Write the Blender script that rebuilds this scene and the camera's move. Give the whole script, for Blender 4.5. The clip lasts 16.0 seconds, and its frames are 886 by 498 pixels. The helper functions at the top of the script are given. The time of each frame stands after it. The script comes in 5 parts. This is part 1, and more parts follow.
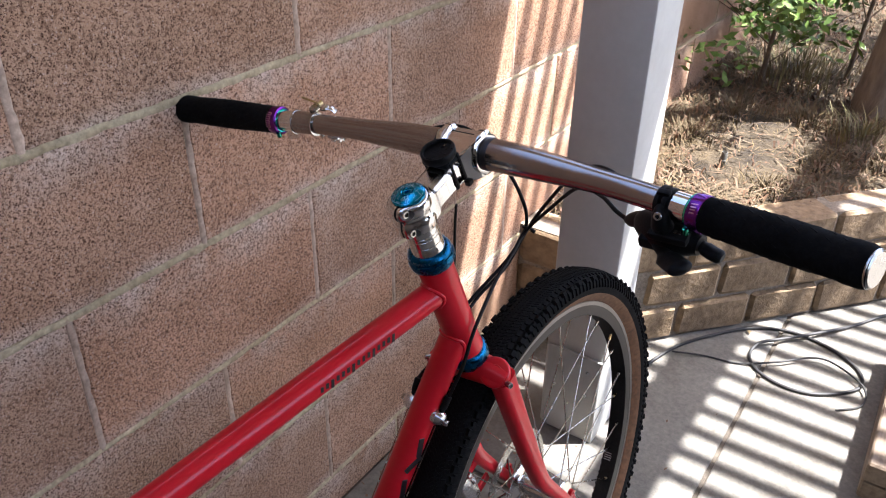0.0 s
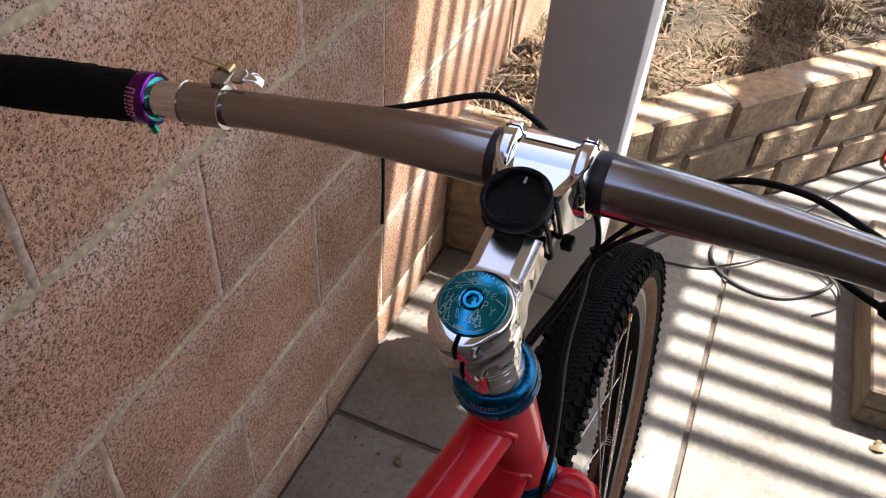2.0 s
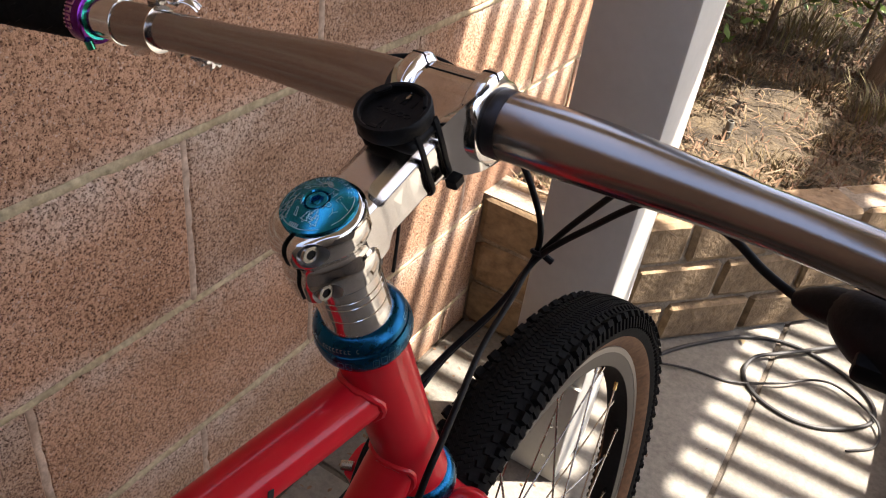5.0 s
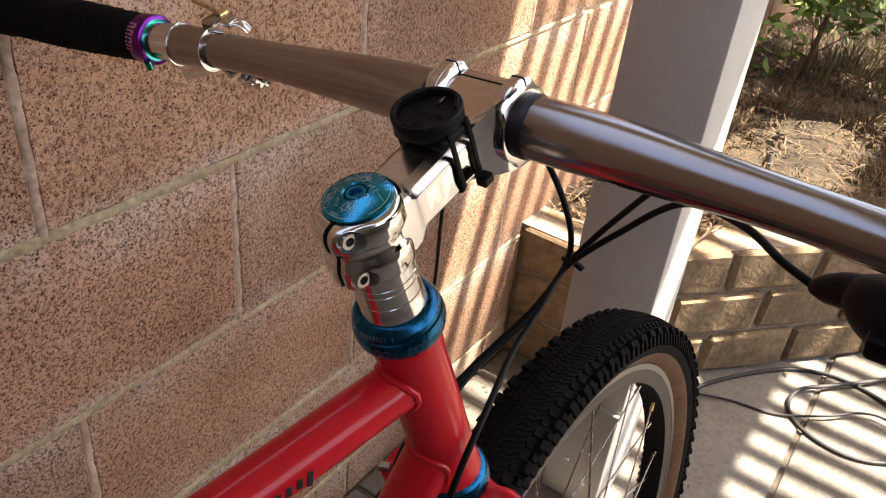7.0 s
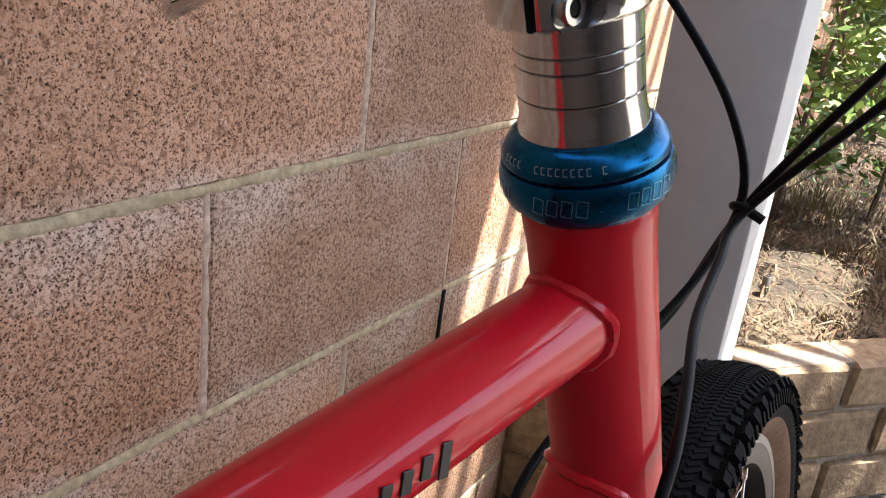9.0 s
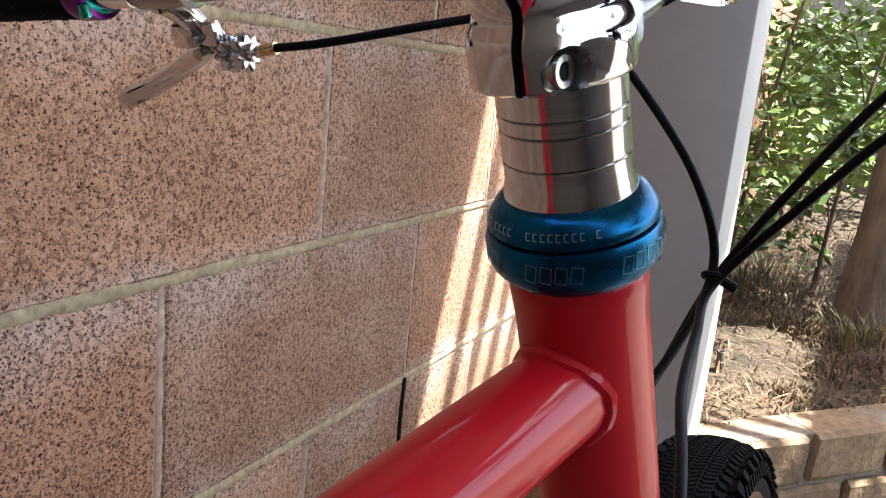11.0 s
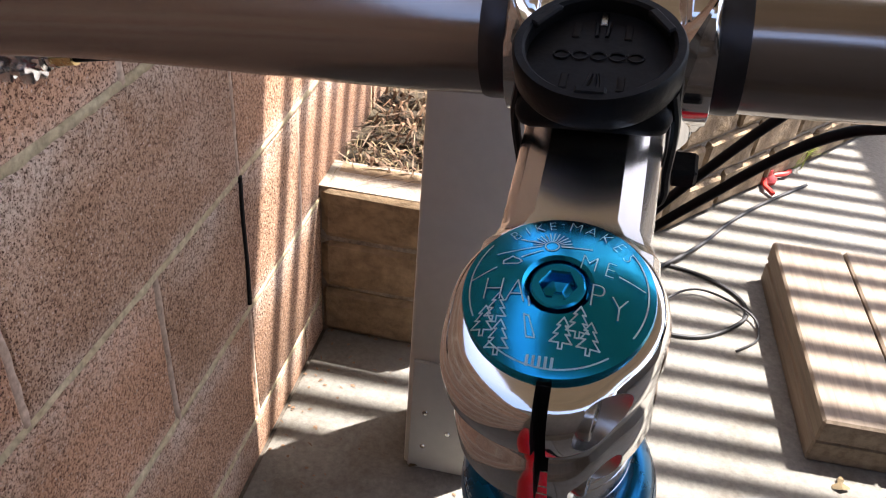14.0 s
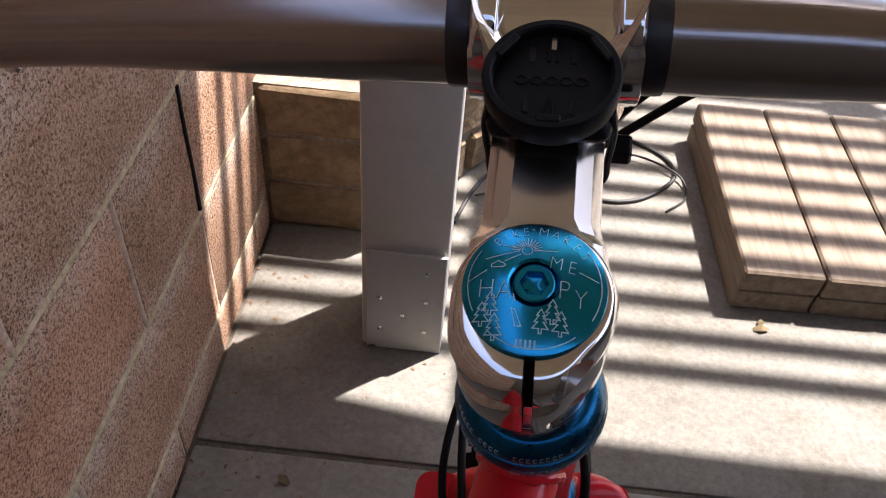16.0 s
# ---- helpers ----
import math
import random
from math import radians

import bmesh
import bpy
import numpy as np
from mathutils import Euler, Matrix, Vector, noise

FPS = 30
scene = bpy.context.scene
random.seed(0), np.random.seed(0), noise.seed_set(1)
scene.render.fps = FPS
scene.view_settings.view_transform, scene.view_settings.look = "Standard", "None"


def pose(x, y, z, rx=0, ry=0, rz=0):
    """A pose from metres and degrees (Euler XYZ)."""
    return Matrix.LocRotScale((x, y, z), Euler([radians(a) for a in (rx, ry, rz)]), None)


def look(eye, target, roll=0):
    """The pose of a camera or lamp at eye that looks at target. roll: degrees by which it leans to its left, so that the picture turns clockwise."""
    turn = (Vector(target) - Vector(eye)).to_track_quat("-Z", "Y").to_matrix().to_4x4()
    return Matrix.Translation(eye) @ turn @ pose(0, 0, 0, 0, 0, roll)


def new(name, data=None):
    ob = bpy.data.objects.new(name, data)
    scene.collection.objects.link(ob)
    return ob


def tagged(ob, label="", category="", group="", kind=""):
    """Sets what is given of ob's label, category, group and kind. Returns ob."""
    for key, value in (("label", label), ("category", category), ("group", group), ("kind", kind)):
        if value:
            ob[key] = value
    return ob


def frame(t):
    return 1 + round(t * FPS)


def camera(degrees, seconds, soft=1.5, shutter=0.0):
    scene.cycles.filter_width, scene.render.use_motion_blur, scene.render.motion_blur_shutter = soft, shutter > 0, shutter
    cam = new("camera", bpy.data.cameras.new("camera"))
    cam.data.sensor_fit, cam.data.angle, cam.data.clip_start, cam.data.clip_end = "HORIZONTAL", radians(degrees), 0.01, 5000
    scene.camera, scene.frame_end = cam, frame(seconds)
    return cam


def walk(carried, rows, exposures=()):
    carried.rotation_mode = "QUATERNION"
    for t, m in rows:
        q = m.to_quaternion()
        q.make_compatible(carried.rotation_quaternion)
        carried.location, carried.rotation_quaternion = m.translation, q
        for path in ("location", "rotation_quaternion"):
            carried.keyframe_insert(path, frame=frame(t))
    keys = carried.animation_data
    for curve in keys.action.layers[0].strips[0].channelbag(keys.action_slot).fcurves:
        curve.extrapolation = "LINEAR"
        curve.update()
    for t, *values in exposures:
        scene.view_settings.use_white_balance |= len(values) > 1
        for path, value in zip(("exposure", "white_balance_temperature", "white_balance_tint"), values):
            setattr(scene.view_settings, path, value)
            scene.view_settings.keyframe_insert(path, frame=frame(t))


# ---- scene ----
cam = camera(57.6, 16.0, 1.1)
PATH = [
    (0, (0.763, -0.585, 1.233), (-0.18, 0.841, 0.196), 1.1),
    (0.5, (0.684, -0.547, 1.268), (-0.092, 0.884, 0.106), 2.1),
    (1, (0.625, -0.436, 1.255), (-0.111, 0.952, 0.018), 2.2),
    (1.5, (0.56, -0.359, 1.211), (-0.085, 1.006, -0.101), 2.5),
    (2, (0.445, -0.294, 1.15), (-0.068, 1.092, -0.197), 4.5),
    (2.5, (0.415, -0.28, 1.102), (-0.021, 1.139, -0.238), 7.0),
    (3, (0.446, -0.287, 1.085), (0.006, 1.157, -0.228), 8.6),
    (3.5, (0.487, -0.282, 1.067), (-0.014, 1.173, -0.211), 9.2),
    (4, (0.512, -0.281, 1.061), (-0.077, 1.178, -0.175), 9.5),
    (4.5, (0.529, -0.266, 1.065), (-0.161, 1.188, -0.123), 9.4),
    (6.8, (0.572, -0.295, 1.08), (-0.301, 1.133, -0.015), 6.4),
    (7, (0.565, -0.292, 1.065), (-0.317, 1.141, -0.016), 6.4),
    (7.5, (0.525, -0.278, 1.016), (-0.354, 1.194, -0.014), 6.9),
    (8, (0.482, -0.246, 0.961), (-0.41, 1.286, 0.035), 7.0),
    (8.5, (0.472, -0.231, 0.896), (-0.433, 1.37, 0.111), 7.0),
    (9, (0.454, -0.237, 0.862), (-0.45, 1.425, 0.214), 6.9),
    (9.5, (0.442, -0.236, 0.855), (-0.448, 1.472, 0.317), 6.8),
    (10, (0.441, -0.235, 0.849), (-0.434, 1.502, 0.383), 6.4),
    (10.2, (0.443, -0.237, 0.847), (-0.422, 1.515, 0.422), 6.2),
    (12.3, (0.436, -0.233, 0.892), (-0.361, 1.533, 0.395), 5.8),
    (12.5, (0.433, -0.233, 0.901), (-0.34, 1.534, 0.371), 6.1),
    (13, (0.408, -0.222, 0.943), (-0.263, 1.542, 0.281), 6.4),
    (13.5, (0.368, -0.194, 0.968), (-0.088, 1.528, 0.06), 5.5),
    (14, (0.369, -0.165, 0.976), (0.126, 1.453, -0.175), 4.9),
    (14.1, (0.368, -0.167, 0.984), (0.168, 1.438, -0.192), 5.6),
    (14.5, (0.369, -0.168, 1.017), (0.247, 1.34, -0.291), 4.7),
    (15, (0.362, -0.168, 1.015), (0.287, 1.281, -0.36), 4.4),
    (15.5, (0.355, -0.173, 1.018), (0.307, 1.262, -0.375), 4.7),
    (16, (0.355, -0.181, 1.024), (0.315, 1.255, -0.369), 4.9),
]
walk(cam, [(t, look(eye, target, roll)) for t, eye, target, roll in PATH], [(0.0, 2.86, 6250, 14), (0.5, 2.73, 6350, 14), (3.0, 2.60, 6950, 15), (4.5, 2.63, 7200, 15), (7.0, 2.77, 7750, 15), (8.0, 2.93, 7500, 13), (9.0, 3.03, 6650, 12), (10.0, 2.96, 6350, 10), (12.5, 2.95, 7050, 13), (13.5, 2.82, 6600, 13), (15.0, 2.36, 6700, 16), (16.0, 2.31, 6700, 17)])

# world, sun, exposure
SUN = Vector((0.350, 0.262, 1.0)).normalized()
world = bpy.data.worlds.new("sky")
scene.world = world
world.use_nodes = True
wn = world.node_tree.nodes
sky = wn.new("ShaderNodeTexSky")
sky.sky_type, sky.sun_disc = "NISHITA", False
sky.sun_elevation = math.asin(SUN.z)
sky.sun_rotation = math.atan2(SUN.x, SUN.y)
wn["Background"].inputs[1].default_value = 0.115
sky.air_density, sky.dust_density, sky.ozone_density = 0.8, 2.5, 0.5
world.node_tree.links.new(sky.outputs[0], wn["Background"].inputs[0])
sun = new("sun", bpy.data.lights.new("sun", "SUN"))
sun.data.energy, sun.data.angle, sun.data.color = 4.8, radians(0.53), (1.0, 0.98, 0.945)
sun.matrix_world = look(SUN * 8, (0, 0, 0))
scene.view_settings.exposure = 2.05


# materials
def ramp(nt, fac, stops):
    n = nt.nodes.new("ShaderNodeValToRGB")
    el = n.color_ramp.elements
    while len(el) < len(stops):
        el.new(0.5)
    for e, (p, c) in zip(el, stops):
        e.position, e.color = p, (*c, 1) if len(c) == 3 else c
    nt.links.new(fac, n.inputs[0])
    return n.outputs[0]


def coords(nt, scale=(1, 1, 1)):
    tc = nt.nodes.new("ShaderNodeTexCoord")
    mp = nt.nodes.new("ShaderNodeMapping")
    mp.inputs["Scale"].default_value = scale
    nt.links.new(tc.outputs["Object"], mp.inputs[0])
    oi = nt.nodes.new("ShaderNodeObjectInfo")
    sc = nt.nodes.new("ShaderNodeVectorMath")
    sc.operation = "SCALE"
    sc.inputs[0].default_value = (37.0, 61.0, 23.0)
    nt.links.new(oi.outputs["Random"], sc.inputs["Scale"])
    ad = nt.nodes.new("ShaderNodeVectorMath")
    nt.links.new(mp.outputs[0], ad.inputs[0])
    nt.links.new(sc.outputs[0], ad.inputs[1])
    return ad.outputs[0], oi.outputs["Random"]


def noise_tex(nt, co, scale, detail=4, rough=0.6):
    n = nt.nodes.new("ShaderNodeTexNoise")
    n.inputs["Scale"].default_value, n.inputs["Detail"].default_value, n.inputs["Roughness"].default_value = scale, detail, rough
    nt.links.new(co, n.inputs["Vector"])
    return n.outputs[0]


def voronoi(nt, co, scale):
    n = nt.nodes.new("ShaderNodeTexVoronoi")
    n.inputs["Scale"].default_value = scale
    nt.links.new(co, n.inputs["Vector"])
    return n


def mix(nt, a, b, fac, mode="MIX"):
    n = nt.nodes.new("ShaderNodeMix")
    n.data_type, n.blend_type = "RGBA", mode
    for sock, v in ((n.inputs["Factor"], fac), (n.inputs["A"], a), (n.inputs["B"], b)):
        if hasattr(v, "is_linked"):
            nt.links.new(v, sock)
        else:
            sock.default_value = (*v, 1) if isinstance(v, tuple) else v
    return n.outputs["Result"]


def bump(nt, height, strength, dist, base=None):
    n = nt.nodes.new("ShaderNodeBump")
    n.inputs["Strength"].default_value, n.inputs["Distance"].default_value = strength, dist
    nt.links.new(height, n.inputs["Height"])
    if base is not None:
        nt.links.new(base, n.inputs["Normal"])
    return n.outputs[0]


def mat(name, color=(0.5, 0.5, 0.5), rough=0.5, metal=0.0, coat=0.0, coat_rough=0.03, spec=None):
    m = bpy.data.materials.new(name)
    m.use_nodes = True
    b = m.node_tree.nodes["Principled BSDF"]
    b.inputs["Base Color"].default_value = (*color, 1)
    b.inputs["Roughness"].default_value, b.inputs["Metallic"].default_value = rough, metal
    b.inputs["Coat Weight"].default_value, b.inputs["Coat Roughness"].default_value = coat, coat_rough
    if spec is not None:
        b.inputs["Specular IOR Level"].default_value = spec
    return m, m.node_tree, b


def link(nt, out, b, name):
    nt.links.new(out, b.inputs[name])


def varied(name, dark, light, scale, rough=0.8, bumped=0.3, dist=0.002, metal=0.0, fine=None, stretch=(1, 1, 1), coat=0.0, grain=1.0, spec=0.4):
    """Two-scale colour variation with fine relief."""
    m, nt, b = mat(name, light, rough, metal, coat, 0.03, spec)
    co, rnd = coords(nt, stretch)
    big = noise_tex(nt, co, scale)
    small = noise_tex(nt, co, fine or scale * 9, 5)
    c = ramp(nt, big, [(0.3, dark), (0.7, light)])
    g = ramp(nt, small, [(0.3, (1 - 0.38 * grain,) * 3), (0.7, (1 + 0.18 * grain,) * 3)])
    c = mix(nt, c, g, 1.0, "MULTIPLY")
    v = ramp(nt, rnd, [(0, (0.86,) * 3), (1, (1.1,) * 3)])
    link(nt, mix(nt, c, v, 1.0, "MULTIPLY"), b, "Base Color")
    link(nt, bump(nt, small, bumped, dist), b, "Normal")
    return m


def block_material():
    m, nt, b = mat("split_concrete_block", (0.4, 0.25, 0.19), 0.95, spec=0.1)
    co, rnd = coords(nt)
    base = ramp(nt, noise_tex(nt, co, 9, 5, 0.65), [(0.3, (0.385, 0.230, 0.145)), (0.7, (0.560, 0.352, 0.236))])
    v = ramp(nt, rnd, [(0, (0.86, 0.85, 0.83)), (0.5, (1.0, 1.0, 1.0)), (1, (1.12, 1.03, 0.98))])
    base = mix(nt, base, v, 1.0, "MULTIPLY")
    # lime bloom in drifts
    bloom = ramp(nt, noise_tex(nt, co, 4.5, 6, 0.72), [(0.56, (0, 0, 0)), (0.76, (0.30,) * 3)])
    base = mix(nt, base, (0.60, 0.50, 0.42), bloom)
    # lime washed out of the bed joints, along the blocks' upper and lower edges
    raw = nt.nodes.new("ShaderNodeTexCoord")
    xyz = nt.nodes.new("ShaderNodeSeparateXYZ")
    nt.links.new(raw.outputs["Object"], xyz.inputs[0])
    up = nt.nodes.new("ShaderNodeMapRange")
    up.inputs["From Min"].default_value, up.inputs["From Max"].default_value = 0.035, 0.1
    nt.links.new(xyz.outputs["Z"], up.inputs["Value"])
    low = nt.nodes.new("ShaderNodeMapRange")
    low.inputs["From Min"].default_value, low.inputs["From Max"].default_value = -0.075, -0.1
    nt.links.new(xyz.outputs["Z"], low.inputs["Value"])
    edge = nt.nodes.new("ShaderNodeMath")
    edge.operation = "MAXIMUM"
    nt.links.new(up.outputs[0], edge.inputs[0])
    nt.links.new(low.outputs[0], edge.inputs[1])
    drift = ramp(nt, noise_tex(nt, co, 11, 6, 0.75), [(0.37, (0, 0, 0)), (0.64, (0.82,) * 3)])
    base = mix(nt, base, (0.68, 0.56, 0.46), mix(nt, drift, edge.outputs[0], 1.0, "MULTIPLY"))
    # dark and pale grains of aggregate
    warp = nt.nodes.new("ShaderNodeTexNoise")
    warp.inputs["Scale"].default_value, warp.inputs["Detail"].default_value = 260, 3
    nt.links.new(co, warp.inputs["Vector"])
    shift = nt.nodes.new("ShaderNodeVectorMath")
    shift.operation = "MULTIPLY_ADD"
    shift.inputs[1].default_value = (0.006, 0.006, 0.006)
    nt.links.new(warp.outputs["Color"], shift.inputs[0])
    nt.links.new(co, shift.inputs[2])
    vo = voronoi(nt, shift.outputs[0], 470)
    sel = nt.nodes.new("ShaderNodeSeparateColor")
    nt.links.new(vo.outputs["Color"], sel.inputs[0])
    near = ramp(nt, vo.outputs["Distance"], [(0.25, (1, 1, 1)), (0.60, (0, 0, 0))])
    dk = mix(nt, near, ramp(nt, sel.outputs[0], [(0.47, (0, 0, 0)), (0.56, (1, 1, 1))]), 1.0, "MULTIPLY")
    lt = mix(nt, near, ramp(nt, sel.outputs[1], [(0.88, (0, 0, 0)), (0.93, (1, 1, 1))]), 1.0, "MULTIPLY")
    c = mix(nt, base, (0.062, 0.026, 0.015), dk)
    fine = voronoi(nt, shift.outputs[0], 820)
    fsel = nt.nodes.new("ShaderNodeSeparateColor")
    nt.links.new(fine.outputs["Color"], fsel.inputs[0])
    c = mix(nt, c, (0.10, 0.050, 0.032), mix(nt, ramp(nt, fine.outputs["Distance"], [(0.3, (1, 1, 1)), (0.6, (0, 0, 0))]), ramp(nt, fsel.outputs[0], [(0.62, (0, 0, 0)), (0.7, (0.6,) * 3)]), 1.0, "MULTIPLY"))
    c = mix(nt, c, (0.58, 0.42, 0.33), lt)
    pits = noise_tex(nt, co, 240, 3, 0.5)
    c = mix(nt, c, ramp(nt, pits, [(0.36, (0.42, 0.38, 0.36)), (0.5, (1, 1, 1))]), 0.82, "MULTIPLY")
    link(nt, c, b, "Base Color")
    n1 = bump(nt, noise_tex(nt, co, 60, 5, 0.7), 0.5, 0.003)
    n2 = bump(nt, pits, 0.5, 0.002, n1)
    n3 = bump(nt, vo.outputs["Distance"], 0.12, 0.0015, n2)
    link(nt, n3, b, "Normal")
    return m


def floor_material():
    m, nt, b = mat("broom_finished_concrete", (0.5, 0.47, 0.42), 0.85, spec=0.3)
    co, rnd = coords(nt)
    c = ramp(nt, noise_tex(nt, co, 2.2, 6, 0.7), [(0.3, (0.128, 0.119, 0.102)), (0.7, (0.178, 0.166, 0.144))])
    c = mix(nt, c, ramp(nt, noise_tex(nt, co, 120, 4), [(0.3, (0.75,) * 3), (0.7, (1.12,) * 3)]), 1.0, "MULTIPLY")
    stain = ramp(nt, noise_tex(nt, co, 7, 5, 0.75), [(0.52, (1, 1, 1)), (0.74, (0.66, 0.60, 0.52))])
    c = mix(nt, c, stain, 0.8, "MULTIPLY")
    link(nt, c, b, "Base Color")
    link(nt, bump(nt, noise_tex(nt, co, 220, 5), 0.35, 0.002), b, "Normal")
    return m


def wood_material(name, dark, light, axis=1):
    m, nt, b = mat(name, light, 0.75)
    s = [14, 14, 14]
    s[axis] = 0.9
    co, rnd = coords(nt, tuple(s))
    g = noise_tex(nt, co, 4, 6, 0.7)
    c = ramp(nt, g, [(0.3, dark), (0.65, light)])
    v = ramp(nt, rnd, [(0, (0.8,) * 3), (1, (1.12,) * 3)])
    link(nt, mix(nt, c, v, 1.0, "MULTIPLY"), b, "Base Color")
    link(nt, bump(nt, g, 0.5, 0.003), b, "Normal")
    return m


def brushed(name, color, rough, streak, metal=1.0, amount=0.12, vary=0.12):
    m, nt, b = mat(name, color, rough, metal)
    co, rnd = coords(nt, streak)
    g = noise_tex(nt, co, 30, 4, 0.6)
    link(nt, ramp(nt, g, [(0.3, tuple(x * (1 - vary) for x in color)), (0.7, tuple(min(1, x * (1 + vary)) for x in color))]), b, "Base Color")
    link(nt, ramp(nt, g, [(0.3, (max(0.02, rough - amount),) * 3), (0.7, (rough + amount,) * 3)]), b, "Roughness")
    link(nt, bump(nt, g, 0.06, 0.0004), b, "Normal")
    return m


def paint_red():
    m, nt, b = mat("gloss_red_enamel", (0.56, 0.010, 0.018), 0.4, 0.0, 0.5, 0.04, 0.12)
    co, rnd = coords(nt)
    link(nt, ramp(nt, noise_tex(nt, co, 12, 5), [(0.3, (0.50, 0.008, 0.016)), (0.7, (0.60, 0.011, 0.021))]), b, "Base Color")
    dust = noise_tex(nt, co, 160, 4)
    link(nt, ramp(nt, dust, [(0.45, (0.03,) * 3), (0.8, (0.12,) * 3)]), b, "Coat Roughness")
    link(nt, bump(nt, noise_tex(nt, co, 45, 3), 0.03, 0.001), b, "Coat Normal")
    return m


def anodised(name, color, rough):
    m, nt, b = mat(name, color, rough, 1.0)
    co, rnd = coords(nt)
    g = noise_tex(nt, co, 90, 4)
    link(nt, ramp(nt, g, [(0.3, (rough * 0.75,) * 3), (0.75, (rough * 1.25,) * 3)]), b, "Roughness")
    link(nt, bump(nt, noise_tex(nt, co, 700, 2), 0.03, 0.0002), b, "Normal")
    return m


def oil_slick():
    m, nt, b = mat("oil_slick_titanium", (0.3, 0.1, 0.5), 0.18, 1.0)
    co, rnd = coords(nt, (1, 1, 1))
    g = noise_tex(nt, co, 26, 2, 0.4)
    c = ramp(nt, g, [(0.30, (0.02, 0.45, 0.30)), (0.44, (0.02, 0.50, 0.55)), (0.58, (0.10, 0.62, 0.30)), (0.70, (0.05, 0.20, 0.62))])
    link(nt, c, b, "Base Color")
    return m


BLOCK, FLOOR = block_material(), floor_material()
HEAD_MORTAR = varied("dusty_mortar", (0.40, 0.28, 0.20), (0.57, 0.42, 0.31), 30, 0.95, 0.5, 0.002, fine=140)
MORTAR = varied("weathered_mortar", (0.42, 0.325, 0.19), (0.58, 0.475, 0.305), 22, 0.95, 0.5, 0.002, fine=140)
CAPBLOCK = varied("tan_slump_block", (0.155, 0.103, 0.056), (0.235, 0.166, 0.10), 12, 0.92, 0.8, 0.006, fine=60)
DIRT = varied("joint_dirt", (0.045, 0.036, 0.027), (0.09, 0.075, 0.058), 20, 0.95, 0.6, 0.003)
GREY_MORTAR = varied("grey_mortar", (0.16, 0.13, 0.10), (0.26, 0.215, 0.165), 20, 0.95, 0.6, 0.003)
WHITE = varied("white_exterior_paint", (0.45, 0.44, 0.40), (0.53, 0.52, 0.475), 5, 0.5, 0.06, 0.001, fine=60, grain=0.12)
PLANK = wood_material("weathered_timber", (0.085, 0.058, 0.036), (0.175, 0.132, 0.092), 1)
SOIL = varied("dry_soil", (0.018, 0.012, 0.006), (0.092, 0.068, 0.038), 5, 0.95, 1.0, 0.02, fine=45)
STRAW = varied("dry_litter", (0.045, 0.031, 0.014), (0.18, 0.130, 0.064), 6, 0.85, 0.2, 0.001)
BARK = varied("grey_bark", (0.10, 0.075, 0.052), (0.25, 0.205, 0.16), 9, 0.95, 1.0, 0.02, fine=30, stretch=(1, 1, 0.25))
LEAF = varied("green_leaf", (0.055, 0.115, 0.02), (0.19, 0.29, 0.055), 3, 0.5, 0.2, 0.001)
GRASS = varied("dry_grass", (0.12, 0.098, 0.036), (0.25, 0.205, 0.085), 5, 0.7, 0.1, 0.001)
RED = paint_red()
POLISHED = brushed("polished_aluminium", (0.70, 0.69, 0.675), 0.085, (1, 1, 1), amount=0.025, vary=0.03)
SPACER = brushed("turned_aluminium", (0.72, 0.715, 0.70), 0.13, (1, 1, 30), amount=0.03, vary=0.03)
TITANIUM = brushed("brushed_titanium", (0.325, 0.297, 0.283), 0.19, (0.6, 40, 40), amount=0.02, vary=0.04)
ARM = brushed("drawn_aluminium", (0.68, 0.67, 0.655), 0.22, (1, 1, 1), amount=0.03, vary=0.03)
POCKET = brushed("machined_pocket", (0.62, 0.61, 0.60), 0.30, (1, 1, 1), amount=0.05)
SLEEVE = brushed("bead_blasted_titanium", (0.055, 0.055, 0.06), 0.42, (8, 8, 8))
BLUE = anodised("blue_anodised_aluminium", (0.006, 0.095, 0.205), 0.28)
CAPBLUE = anodised("blue_anodised_cap", (0.010, 0.29, 0.50), 0.22)
ETCH = anodised("laser_etched_marking", (0.42, 0.55, 0.60), 0.5)
FAINT = anodised("faint_engraving", (0.16, 0.36, 0.46), 0.5)
STEEL = anodised("stainless_steel", (0.45, 0.44, 0.42), 0.25)
BRASS = anodised("tarnished_brass", (0.62, 0.48, 0.24), 0.3)
RUBBER = varied("black_rubber", (0.005, 0.005, 0.005), (0.011, 0.011, 0.011), 30, 0.8, 0.3, 0.001, spec=0.06)
HOUSING = varied("black_cable_housing", (0.005, 0.005, 0.0055), (0.010, 0.010, 0.0105), 20, 0.50, 0.1, 0.001, spec=0.12)
PVC = varied("weathered_grey_plastic", (0.07, 0.066, 0.055), (0.12, 0.112, 0.092), 30, 0.6, 0.2, 0.001)
PLASTIC = varied("black_nylon", (0.004, 0.004, 0.0045), (0.008, 0.008, 0.0085), 40, 0.5, 0.3, 0.0006, spec=0.14)
TAN = varied("tan_sidewall", (0.155, 0.072, 0.032), (0.225, 0.112, 0.052), 14, 0.8, 0.3, 0.001)
RIMBLACK = varied("black_anodised_rim", (0.012, 0.012, 0.013), (0.022, 0.021, 0.021), 12, 0.38, 0.1, 0.0005, grain=0.2)
RIMMAT = brushed("silver_rim", (0.27, 0.275, 0.28), 0.32, (1, 1, 1), amount=0.03)
